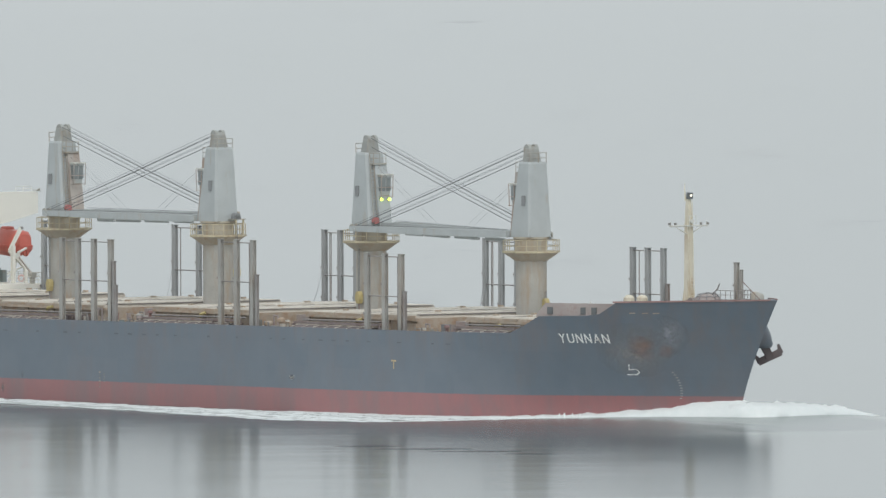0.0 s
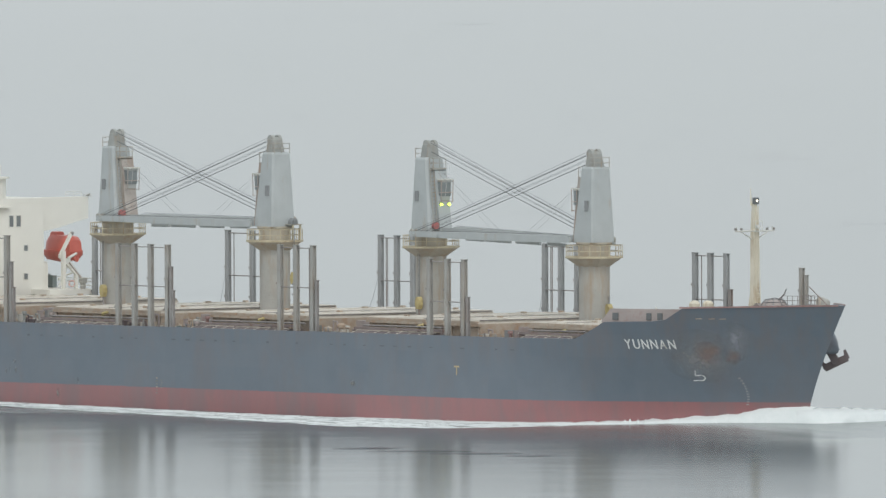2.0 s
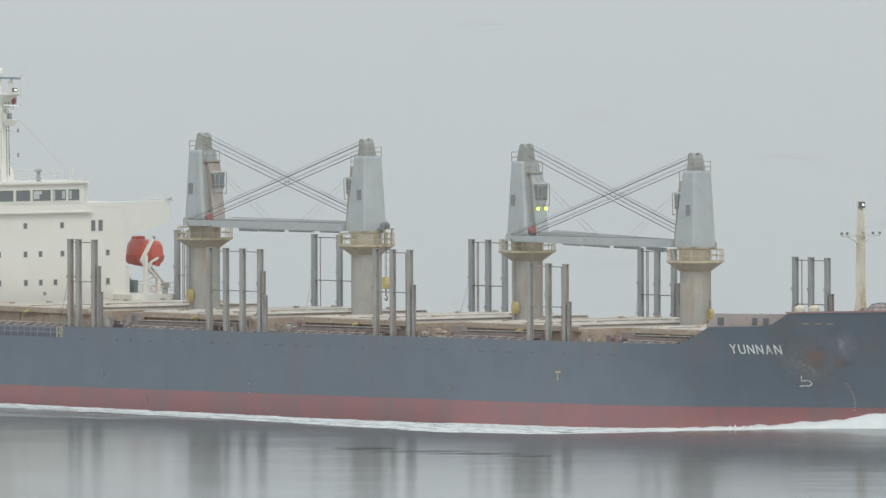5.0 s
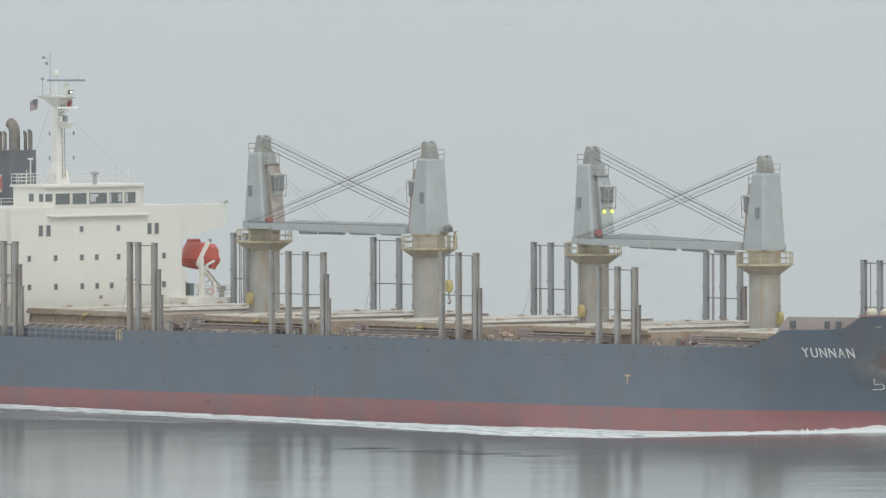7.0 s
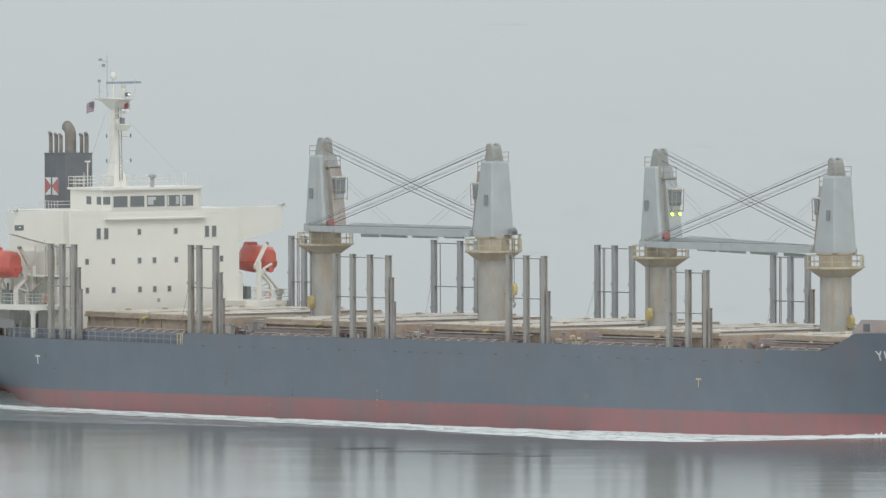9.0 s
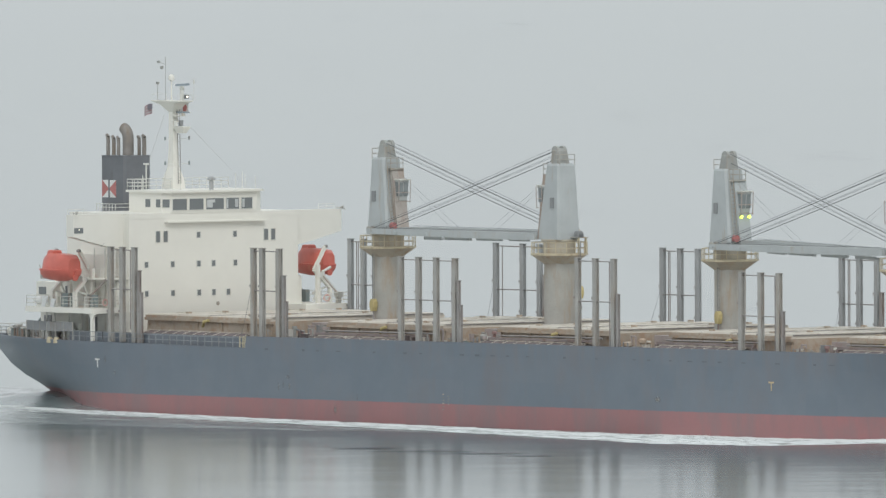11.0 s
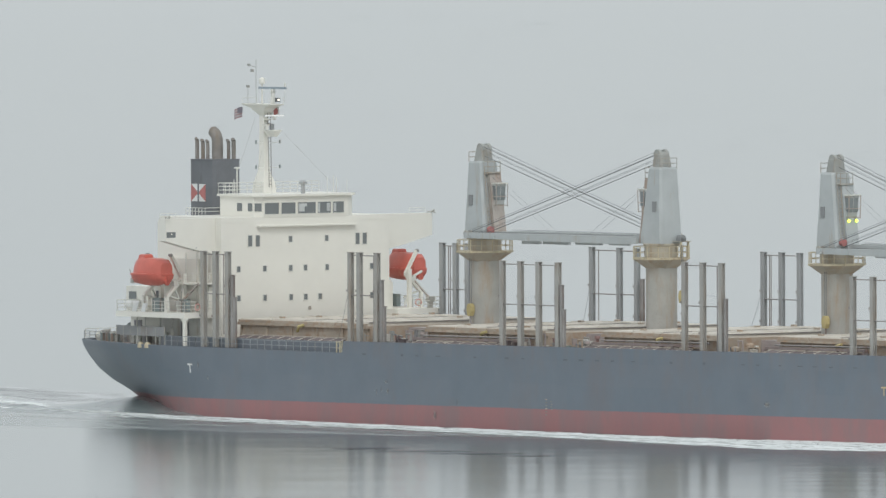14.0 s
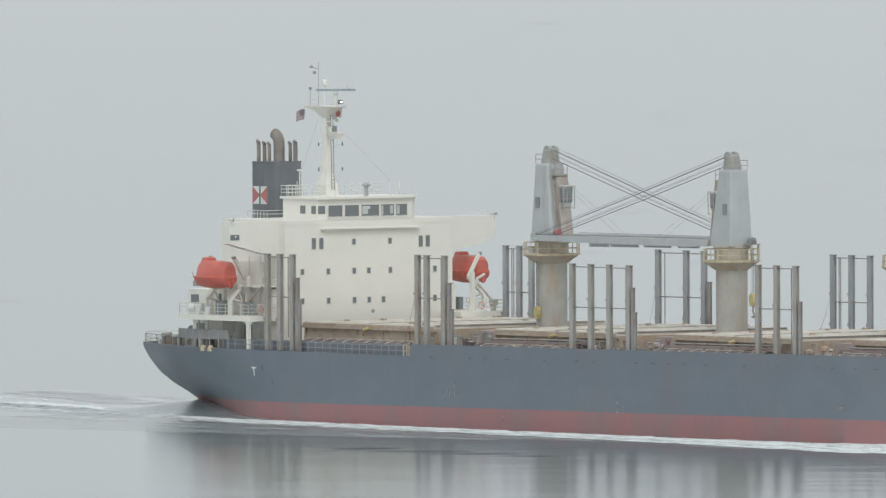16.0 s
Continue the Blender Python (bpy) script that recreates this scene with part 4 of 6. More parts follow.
def build_scanner(label, half, tall):
    """A slotted radar bar, bright on its face and blue-grey behind, on its turning unit."""
    scanner = thing("radar_scanner", label, "radar", group="radar scanners")
    for name, y0, y1, y2, m, text in (("bar_front", 0.0, 0.12, 0.1, M_BRIGHT, ""), ("bar_back", -0.004, -0.14, -0.1, M_BLUE, "blue-grey back of the scanner")):
        bm = B()
        hexa(bm, [(-half, y0, -tall), (half, y0, -tall), (half, y1, -tall), (-half, y1, -tall)], [(-half, y0, tall), (half, y0, tall), (half, y2, tall), (-half, y2, tall)])
        part(name, bm, m, scanner, text)
    bm = B()
    rod(bm, (0, 0, -0.35), (0, 0, -tall), 0.2, n=10)
    part("turning_unit", bm, M_TRIM, scanner)
    return scanner


radar = build_scanner("long white rotating radar scanner on the mast top", 2.0, 0.11)
radar_low = build_scanner("shorter white rotating radar scanner below the platform", 1.1, 0.075)


# ---- funnel ----
def build_funnel():
    bm = B()
    prof = [(-83.2, -1.7), (-79.6, -1.7), (-79.3, -1.4), (-79.3, 1.4), (-79.6, 1.7), (-83.2, 1.7)]
    hexa(bm, [(x, y, 19.0) for x, y in prof], [(x, y, 25.1) for x, y in prof])
    funnel = part("funnel", bm, M_BLACK, ship, "black funnel with a red and white house emblem")
    bm = B()
    box(bm, -84.5, -76.4, -3.0, 3.0, 7.0, 19.5)
    part("engine_casing", bm, M_WHITE, funnel)
    bm = B()
    hexa(bm, [(x, y * 1.03, 25.1) for x, y in prof], [(x, y * 1.03, 25.22) for x, y in prof])
    part("funnel_rim", bm, M_BLACK, funnel)
    x0, x1, z0, z1, y = -83.15, -80.75, 20.95, 22.72, -1.72
    xm, zm = (x0 + x1) / 2, (z0 + z1) / 2

    def flat(pts, mat, dy):
        bm = B()
        hexa(bm, [(x, y - dy, z) for x, z in pts], [(x, y - dy + 0.012, z) for x, z in pts])
        part("emblem", bm, mat, funnel)

    flat([(x0, z0), (x1, z0), (x1, z1), (x0, z1)], M_MARK, 0.0)
    flat([(x0, z0), (xm, zm), (x0, z1)], M_RED, 0.008)
    flat([(x1, z0), (x1, z1), (xm, zm)], M_RED, 0.008)
    flat([(xm - 0.13, z0), (xm + 0.13, z0), (xm + 0.13, z1), (xm - 0.13, z1)], M_BLACK, 0.016)
    # exhausts
    bm = B()
    rings = [[(-81.0 + 0.57 * math.cos(a), 0.57 * math.sin(a), 25.1) for a in [i * math.pi / 9 for i in range(18)]]]
    for k in range(9):
        bend = radians(72) * k / 8
        cx, cz = -82.05 + 1.05 * math.cos(bend), 26.95 + 1.05 * math.sin(bend)
        rings.append([(cx + 0.57 * math.cos(a) * math.cos(bend), 0.57 * math.sin(a), cz + 0.57 * math.cos(a) * math.sin(bend)) for a in [i * math.pi / 9 for i in range(18)]])
    loft(bm, rings, True)
    smooth(part("main_exhaust", bm, M_SOOT, funnel, "sooty bent main exhaust pipe"), 60)
    for x, y, h, r in ((-82.8, -1.2, 1.85, 0.2), (-82.1, -1.0, 1.7, 0.2), (-81.7, -0.7, 1.65, 0.18), (-80.2, 0.8, 1.7, 0.18), (-79.75, 1.1, 1.8, 0.22)):
        bm = B()
        rod(bm, (x, y, 25.1), (x, y, 25.2 + h), r, n=12)
        rod(bm, (x, y, 25.2 + h), (x - 0.25, y, 25.45 + h), r, r * 0.8, n=12)
        part("exhaust_pipe", bm, M_SOOT, funnel)
    bm = B()
    pts = [(-82.4, -2.95), (-79.2, -2.95), (-79.2, 2.95)]
    for z in (20.0, 20.35):
        path_rod(bm, [(*p, z) for p in pts], 0.035, 5)
    for i in range(7):
        x = -82.4 + 3.2 * i / 6
        rod(bm, (x, -2.95, 19.5), (x, -2.95, 20.37), 0.035, n=5)
    part("casing_rail", bm, M_TRIM, funnel)


build_funnel()


# ---- boat decks, with lower side houses, on both sides ----
def railing(name, pts, z, h=1.05, gap=1.4, parent=None, mat=None, r=0.035, bars=3):
    """Posts and bars along a line of points on a deck."""
    bm = B()
    for a, b in zip(pts, pts[1:]):
        a, b = Vector((*a, z)), Vector((*b, z))
        n = max(1, round((b - a).length / gap))
        for i in range(n + 1):
            p = a + (b - a) * i / n
            rod(bm, p, p + Vector((0, 0, h)), r, n=5)
        for k in range(bars):
            rod(bm, a + Vector((0, 0, h * (k + 1) / bars)), b + Vector((0, 0, h * (k + 1) / bars)), r * 0.85, n=5)
    return part(name, bm, mat or M_TRIM, parent or ship)


def build_boat_deck(s):
    AFT, FORE = (-78.3, -66.9) if s < 0 else (-78.3, -63.0)
    bm = B()
    box(bm, AFT, FORE, min(s * 9.0, s * 14.9), max(s * 9.0, s * 14.9), 9.75, 10.3)
    deck = part("boat_deck", bm, M_WHITE, ship, "white boat deck on pillars with rails and gear")
    x = FORE - 0.3
    bm = B()
    box(bm, x - 0.17, x + 0.17, s * 14.6 - 0.17, s * 14.6 + 0.17, 7.0, 9.75)
    for e in (-1, 1):
        arc = [(x + e * (0.17 + 0.8 * (1 - math.cos(a))), 9.76 - 0.8 * (1 - math.sin(a))) for a in [i * math.pi / 12 for i in range(7)]] + [(x + e * 0.17, 9.76)]
        hexa(bm, [(u, s * 14.6 - 0.12, v) for u, v in arc], [(u, s * 14.6 + 0.12, v) for u, v in arc])
    part("pillar", bm, M_WHITE, deck)
    for x in (AFT + 0.2, AFT + 1.6, -74.2, -72.2, -70.4):
        bm = B()
        rod(bm, (x, s * 12.4, 6.9), (x, s * 12.4, 9.76), 0.075, n=8)
        part("deck_support", bm, M_TRIM, deck)
    bm = B()
    box(bm, -80.2, -75.2, min(s * 10.6, s * 11.6), max(s * 10.6, s * 11.6), 7.0, 9.74)
    part("passage_wall", bm, M_WHITE, deck)
    bm = B()
    box(bm, -75.2, -67.5, min(s * 10.6, s * 11.6), max(s * 10.6, s * 11.6), 7.0, 9.74)
    part("passage_wall", bm, M_TRIM, deck)
    # dark plates on the wall stand in for the shade inside the passage openings
    for x in (-79.6, -71.8):
        bm = B()
        box(bm, x, x + 1.3, s * 11.62 - 0.03, s * 11.62 + 0.03, 7.2, 9.3)
        part("passage_opening", bm, M_SCREEN, deck)
    bm = B()
    box(bm, -80.4, -76.8, min(s * 3.0, s * 12.0), max(s * 3.0, s * 12.0), 9.7, 12.7)
    box(bm, -76.8, -67.2, min(s * 9.6, s * 11.6), max(s * 9.6, s * 11.6), 10.3, 12.9)
    box(bm, -76.0, -68.2, min(s * 9.6, s * 12.2), max(s * 9.6, s * 12.2), 12.9, 13.05)
    box(bm, -75.6, -69.5, min(s * 9.6, s * 11.2), max(s * 9.6, s * 11.2), 13.05, 15.6)
    part("side_house", bm, M_WHITE, deck)
    y = s * 12.02
    for x, z in ((-79.3, 11.75), ):
        bm = B()
        box(bm, x - 0.6, x + 0.6, y - 0.04, y + 0.04, z - 0.4, z + 0.4)
        part("side_window", bm, M_GLASS, deck)
    for x in (-75.5, -71.3):
        bm = B()
        box(bm, x - 0.4, x + 0.4, s * 11.62 - 0.04, s * 11.62 + 0.04, 10.45, 12.3)
        part("side_door", bm, M_DARK, deck)
    bm = B()
    box(bm, -69.6, -68.4, min(s * 13.0, s * 13.5), max(s * 13.0, s * 13.5), 10.35, 11.6)
    part("locker", bm, M_GREEN, deck)
    railing("boat_deck_rail", [(AFT + 0.1, s * 12.0), (AFT + 0.1, s * 14.8), (FORE - 0.1, s * 14.8), (FORE - 0.1, s * 11.0)], 10.3, 1.1, 1.3, deck)
    # deck boxes, white boards, a winch with boom
    for x in (-75.6, -74.1):
        bm = B()
        hexa(bm, [(x, s * 14.92, 10.3), (x + 0.7, s * 14.92, 10.3), (x + 0.7, s * 14.86, 10.3), (x, s * 14.86, 10.3)], [(x + 0.35, s * 14.92, 11.15), (x + 1.05, s * 14.92, 11.15), (x + 1.05, s * 14.86, 11.15), (x + 0.35, s * 14.86, 11.15)])
        part("raft_label_board", bm, M_MARK, deck)
    for x in (-77.4, -76.3):
        bm = B()
        rod(bm, (x - 0.5, s * 13.6, 10.9), (x + 0.5, s * 13.6, 10.9), 0.42, n=14)
        part("life_raft", bm, M_MARK, deck, "white life raft canister in a cradle")
    bm = B()
    box(bm, -72.6, -71.2, s * 14.2 - 0.4, s * 14.2 + 0.4, 10.35, 11.7)
    part("crate", bm, M_GREEN, deck)
    w = -63.4 if s > 0 else -69.6
    bm = B()
    rod(bm, (w, s * 13.4, 10.3), (w, s * 13.4, 11.1), 0.3, n=10)
    box(bm, w - 0.35, w + 0.35, s * 13.4 - 0.3, s * 13.4 + 0.3, 10.9, 11.45)
    part("boom_winch", bm, M_COLUMN, deck)
    bm = B()
    beam(bm, (w, s * 13.4, 11.2), (w + (-2.9 if s > 0 else 3.2), s * 13.5, 13.2), 0.14, 0.18)
    part("provision_boom", bm, M_CASING, deck)
    return deck


for s in (-1, 1):
    build_boat_deck(s)


def build_davit(x, s):
    """A white gravity davit athwart the deck: cranked track, head arm over the boat, upright post and braces."""
    bm = B()
    pts = [(x, s * 14.4, 10.3), (x, s * 14.4, 11.84), (x, s * 12.43, 13.65), (x, s * 13.85, 16.0)]
    for (p, q), w in zip(zip(pts, pts[1:]), (0.4, 0.42, 0.32)):
        beam(bm, p, q, 0.3, w, (1, 0, 0))
    davit = part("boat_davit", bm, M_WHITE, ship, "white cranked steel lifeboat davit")
    bm = B()
    beam(bm, (x + 0.48, s * 12.55, 10.3), (x + 0.48, s * 12.55, 14.2), 0.36, 0.4, (1, 0, 0))
    part("post", bm, M_WHITE, davit)
    bm = B()
    beam(bm, (x, s * 12.2, 11.3), (x, s * 14.2, 12.0), 0.16, 0.2, (1, 0, 0))
    beam(bm, (x, s * 12.3, 10.5), (x, s * 13.4, 12.7), 0.14, 0.16, (1, 0, 0))
    part("brace", bm, M_TRIM, davit)
    bm = B()
    rod(bm, (x - 0.18, s * 13.9, 16.0), (x + 0.18, s * 13.9, 16.0), 0.16, n=12)
    part("head_sheave", bm, M_BROWNPOST, davit)
    bm = B()
    box(bm, x - 0.25, x + 0.25, s * 13.3 - 0.3, s * 13.3 + 0.3, 12.9, 13.4)
    rod(bm, (x, s * 13.4, 13.4), (x, s * 14.5, 13.9), 0.14, n=8)
    part("cradle", bm, M_TRIM, davit)


build_davit(-70.5, -1)
build_davit(-74.3, -1)
build_davit(-66.2, 1)


def build_lifeboat():
    """An enclosed lifeboat about five and a half metres long, bow to +x."""
    boat = thing("lifeboat", "orange enclosed lifeboat slung in white davits", "lifeboat", group="lifeboats")
    st = [(-3.5, 0.75, 0.55), (-3.1, 1.1, 0.2), (-1.5, 1.32, 0.0), (0.5, 1.35, 0.0), (2.2, 1.15, 0.12), (3.1, 0.65, 0.4), (3.55, 0.12, 0.8)]
    bm = B()
    rings = []
    for x, w, k in st:
        rings.append([(x, -w, 1.15), (x, -w * 0.95, 0.75), (x, -w * 0.6, k + 0.15), (x, 0, k), (x, w * 0.6, k + 0.15), (x, w * 0.95, 0.75), (x, w, 1.15)])
    loft(bm, rings, True)
    smooth(part("boat_hull", bm, M_ORANGE, boat), 60)
    bm = B()
    rings = []
    for x, w, h in ((-3.45, 0.75, 2.3), (-2.9, 1.0, 2.6), (-1.2, 1.1, 2.75), (1.0, 1.05, 2.8), (2.1, 0.85, 2.55), (3.3, 0.3, 1.35)):
        rings.append([(x, -w, 1.15), (x, -w * 0.93, 1.15 + (h - 1.15) * 0.7), (x, -w * 0.6, h), (x, w * 0.6, h), (x, w * 0.93, 1.15 + (h - 1.15) * 0.7), (x, w, 1.15)])
    loft(bm, rings, True)
    smooth(part("canopy", bm, M_ORANGE, boat), 50)
    bm = B()
    rings = []
    for x, w in ((-3.6, 0.8), (-1.5, 1.42), (0.5, 1.45), (2.3, 1.22), (3.65, 0.15)):
        rings.append([(x, -w, 1.08), (x, w, 1.08), (x, w, 1.24), (x, -w, 1.24)])
    loft(bm, rings, True)
    part("gunwale", bm, M_ORANGE, boat)
    bm = B()
    loft(bm, [[(0.3 + a, -b, z), (1.7 - a, -b, z), (1.7 - a, b, z), (0.3 + a, b, z)] for a, b, z in ((0, 0.6, 2.6), (0.12, 0.5, 3.05), (0.3, 0.4, 3.12))], True)
    part("conning_hatch", bm, M_ORANGE, boat)
    bm = B()
    rod(bm, (-3.7, 0, 0.35), (-3.35, 0, 0.35), 0.3, n=12)
    box(bm, -3.7, -3.4, -0.05, 0.05, 0.05, 1.0)
    part("rudder", bm, M_ORANGE, boat)
    for piece in boat.children:
        for v in piece.data.vertices:
            v.co.x *= 0.77
    return boat


lifeboat = build_lifeboat()
lifeboat_far = copy_thing(lifeboat, pose(0, 0, 0))


def build_ring_buoy():
    ring = thing("life_ring", "orange and white life ring hung on the rail", "life ring", group="life rings")
    bm = B()
    rings = []
    for i in range(16):
        a = 2 * math.pi * i / 16
        rings.append([((0.3 + 0.08 * math.cos(b)) * math.cos(a), 0.08 * math.sin(b), (0.3 + 0.08 * math.cos(b)) * math.sin(a)) for b in [k * math.pi / 3 for k in range(6)]])
    rings.append(rings[0])
    loft(bm, rings, True, False)
    part("ring", bm, M_BUOY, ring)
    return ring


life_ring = build_ring_buoy()
life_ring_far = copy_thing(life_ring, pose(0, 0, 0))

# ---- rails and mooring gear ----
def side_line(x0, x1, side, z, n, inset=0.15):
    return [(x0 + (x1 - x0) * i / n, side * (half_beam(x0 + (x1 - x0) * i / n, z) - inset)) for i in range(n + 1)]


for s in (-1, 1):
    railing("side_rail", side_line(-62.0, -41.9, s, 7.0, 1), 6.95, 0.95, 1.15, ship, M_RAIL, 0.04, 2)
    railing("stern_rail", side_line(-89.6, -84.0, s, 7.0, 3), 7.0, 1.0, 1.5, ship, M_RAIL, 0.035)
    railing("stern_rail", side_line(-71.5, -62.0, s, 7.0, 3), 7.0, 0.95, 1.0, ship, M_RAIL, 0.04, 2)
    bm = B()
    box(bm, -72.0, -41.4, min(s * 13.9, s * 14.0), max(s * 13.9, s * 14.0), 6.9, 7.97)
    part("side_bulwark", bm, M_HULL, ship, "navy inner bulwark behind the side rail")
railing("stern_rail", [(-89.8, -10.1), (-89.8, 10.1)], 7.1, 1.05, 1.5, ship, M_TRIM, 0.04)
bm = B()
for x in (-41.75, -41.2, -40.85):
    box(bm, x - 0.05, x + 0.05, -15.02, -14.92, 6.95, 8.05)
for z in (7.4, 7.98):
    box(bm, -41.8, -40.8, -15.02, -14.93, z - 0.04, z + 0.04)
part("gangway_gate", bm, M_YELLOW, ship, "yellow-framed gate at the end of the bulwark")


def build_winch(x, y, z, turn=0, mat=None, size=1.0):
    """A mooring winch: bed, two flanged drums, gearbox."""
    bm = B()
    box(bm, -1.9, 1.9, -0.8, 0.8, 0, 0.3)
    winch = part("mooring_winch", bm, M_GREEN, ship, "deck mooring winch with rope drums")
    for a in (-1.1, 0.5):
        bm = B()
        rod(bm, (a - 0.5, 0, 0.95), (a + 0.5, 0, 0.95), 0.45, n=16)
        for e in (-0.55, 0.5):
            rod(bm, (a + e, 0, 0.95), (a + e + 0.06, 0, 0.95), 0.8, n=18)
        part("drum", bm, mat or M_GREEN, winch)
    bm = B()
    box(bm, 1.2, 1.9, -0.5, 0.5, 0.3, 1.5)
    part("gearbox", bm, M_GREEN, winch)
    winch.matrix_basis = pose(x, y, z, 0, 0, turn) @ Matrix.Scale(size, 4)
    return winch


build_winch(-86.2, -5.5, 7.0, 20)
build_winch(-86.0, 3.0, 7.0, 0)
build_winch(-83.0, -8.0, 7.0, 90)
build_winch(80.5, 2.6, 10.9, 60, None, 0.6)
build_winch(80.5, -2.6, 10.9, 120, None, 0.6)
for x, y, z in ((-88.3, -9.0, 7.0), (-84.5, -11.6, 7.0), (-81.5, -12.6, 7.0), (68.4, -10.6, 10.25), (81.0, -3.6, 10.9), (77.0, -6.4, 10.9), (36.0, -14.0, 7.3), (58.0, -14.0, 7.4), (50.0, -14.0, 7.4)):
    bm = B()
    for d in (-0.45, 0.45):
        spin(bm, [(0.24, z), (0.24, z + 0.75), (0.3, z + 0.78), (0.3, z + 0.88)], x + d, y, 12)
    box(bm, x - 0.8, x + 0.8, y - 0.3, y + 0.3, z, z + 0.1)
    part("bollard", bm, M_GREEN if x < 60 else M_COLUMN, ship)
for x in (-74.95, -73.7):
    bm = B()
    y = -half_beam(x, 7.0) + 0.16
    spin(bm, [(0.34, 6.65), (0.34, 6.8), (0.32, 7.0), (0.22, 7.2), (0.05, 7.25)], x, y, 14)
    part("fairlead_roller", bm, M_YELLOW, ship)
# grey screen along the stern mooring deck with gear behind it
bm = B()
rings = []
for i in range(10):
    x = -80.6 + 1.08 * i
    y = -half_beam(x, 7) + 0.28
    rings.append([(x, y, 7.85), (x, y, 8.8), (x, y + 0.06, 8.8), (x, y + 0.06, 7.85)])
loft(bm, rings, True)
part("mooring_screen", bm, M_SCREEN, ship, "weathered grey screen by the stern mooring deck")
for i in range(7):
    x = -80.5 + 1.6 * i
    bm = B()
    y = -half_beam(x, 7) + 0.31
    rod(bm, (x, y, 6.95), (x, y, 8.8), 0.06, n=6)
    part("screen_post", bm, M_POST, ship)
random.seed(7)
for i in range(10):
    x = -79.5 + i * 1.0
    y = -half_beam(x, 7) + 1.2 + random.random() * 1.5
    h = 0.7 + random.random() * 1.6
    bm = B()
    box(bm, x, x + 0.15 + 0.3 * random.random(), y, y + 0.4, 7.0, 7.0 + h)
    part("deck_post", bm, random.choice((M_TRIM, M_BROWNPOST, M_POST)), ship)

random.seed(29)
for i in range(22):
    x = -88.6 + 0.62 * i
    y = -half_beam(x, 7) + random.uniform(0.8, 3.6)
    h = random.uniform(0.5, 1.5)
    k = i % 4
    bm = B()
    if k == 0:
        rod(bm, (x - 0.35, y, 7.5), (x + 0.35, y, 7.5), 0.34, n=12)
        rod(bm, (x - 0.4, y, 7.5), (x - 0.34, y, 7.5), 0.5, n=12)
        box(bm, x - 0.4, x + 0.4, y - 0.3, y + 0.3, 7.0, 7.2)
    elif k == 1:
        box(bm, x - 0.25, x + 0.25, y - 0.25, y + 0.25, 7.0, 7.0 + h)
        box(bm, x - 0.3, x + 0.3, y - 0.3, y + 0.3, 7.0 + h, 7.06 + h)
    elif k == 2:
        rod(bm, (x, y, 7.0), (x, y, 7.3 + h), 0.08, n=6)
        rod(bm, (x - 0.25, y, 7.1 + h), (x + 0.35, y, 7.1 + h), 0.06, n=6)
    else:
        spin(bm, [(0.3, 7.0), (0.3, 7.0 + h * 0.6), (0.42, 7.05 + h * 0.6), (0.38, 7.25 + h * 0.6)], x, y, 10)
    part("deck_fitting", bm, (M_BROWNPOST, M_PINK, M_TRIM, M_SCREEN, M_POST)[(i * 3) % 5], ship)
# ledge, pipes and lamps on the starboard side house
deck = [ob for ob in ship.children if ob.name.startswith("boat_deck")][0]
bm = B()
box(bm, -72.6, -66.6, -13.2, -10.6, 13.1, 13.22)
part("upper_ledge", bm, M_WHITE, deck)
railing("ledge_rail", [(-72.5, -13.1), (-66.7, -13.1), (-66.7, -10.7)], 13.22, 1.0, 1.2, deck, M_TRIM, 0.025)
for x in (-70.9, -69.1, -67.4):
    bm = B()
    rod(bm, (x, -11.65, 10.3), (x, -11.65, 16.2), 0.06, n=6)
    part("pipe", bm, M_TRIM, deck)
bm = B()
box(bm, -68.7, -67.9, -11.3, -11.2, 13.3, 15.2)
part("side_door", bm, M_POST, deck)
bm = B()
box(bm, -78.9, -78.5, -12.6, -12.2, 13.0, 13.5)
rod(bm, (-78.7, -12.4, 13.5), (-78.9, -12.7, 14.4), 0.05, n=6)
part("search_light", bm, M_POST, deck)
bm = B()
rod(bm, (-67.9, -12.9, 16.7), (-67.5, -13.1, 16.9), 0.22, n=10)
part("flood_lamp", bm, M_VENT, deck)

# cross-deck houses beside the pedestals, pipes, vents
random.seed(11)
for x0, x1 in ((-41.0, -33.5), (-12.3, -5.0), (15.4, 22.8), (43.8, 51.2)):
    bm = B()
    box(bm, x0 + 0.6, x1 - 0.6, -7.0, 7.0, 7.0, 9.3)
    part("mast_house", bm, M_PINK, ship, "rusty brown store house round the crane pedestals")
    for k in range(5):
        x = x0 + 0.6 + (x1 - x0 - 1.4) * k / 4 + random.uniform(-0.2, 0.2)
        y = -9.2 - 2.8 * random.random()
        h = random.uniform(0.7, 1.9)
        bm = B()
        if k % 2:
            spin(bm, [(0.2, 7.0), (0.2, 7.0 + h), (0.42, 7.05 + h), (0.42, 7.35 + h), (0.15, 7.5 + h)], x, y, 12)
            part("deck_vent", bm, random.choice((M_COAMING, M_POST, M_COAMING)), ship)
        else:
            box(bm, x - 0.4, x + 0.4, y - 0.4, y + 0.4, 7.0, 7.2 + h)
            part("deck_locker", bm, random.choice((M_COAMING, M_POST, M_GREEN)), ship)
for a, b in HOLDS:
    for x in (a + (b - a) * 0.5,):
        bm = B()
        path_rod(bm, [(x - 0.5, -11.2, 8.7), (x, -11.4, 9.2), (x + 0.55, -11.2, 9.35)], 0.16, 6)
        part("cleat_arm", bm, M_HOOK, ship, "yellow hatch hauling arm")
random.seed(43)
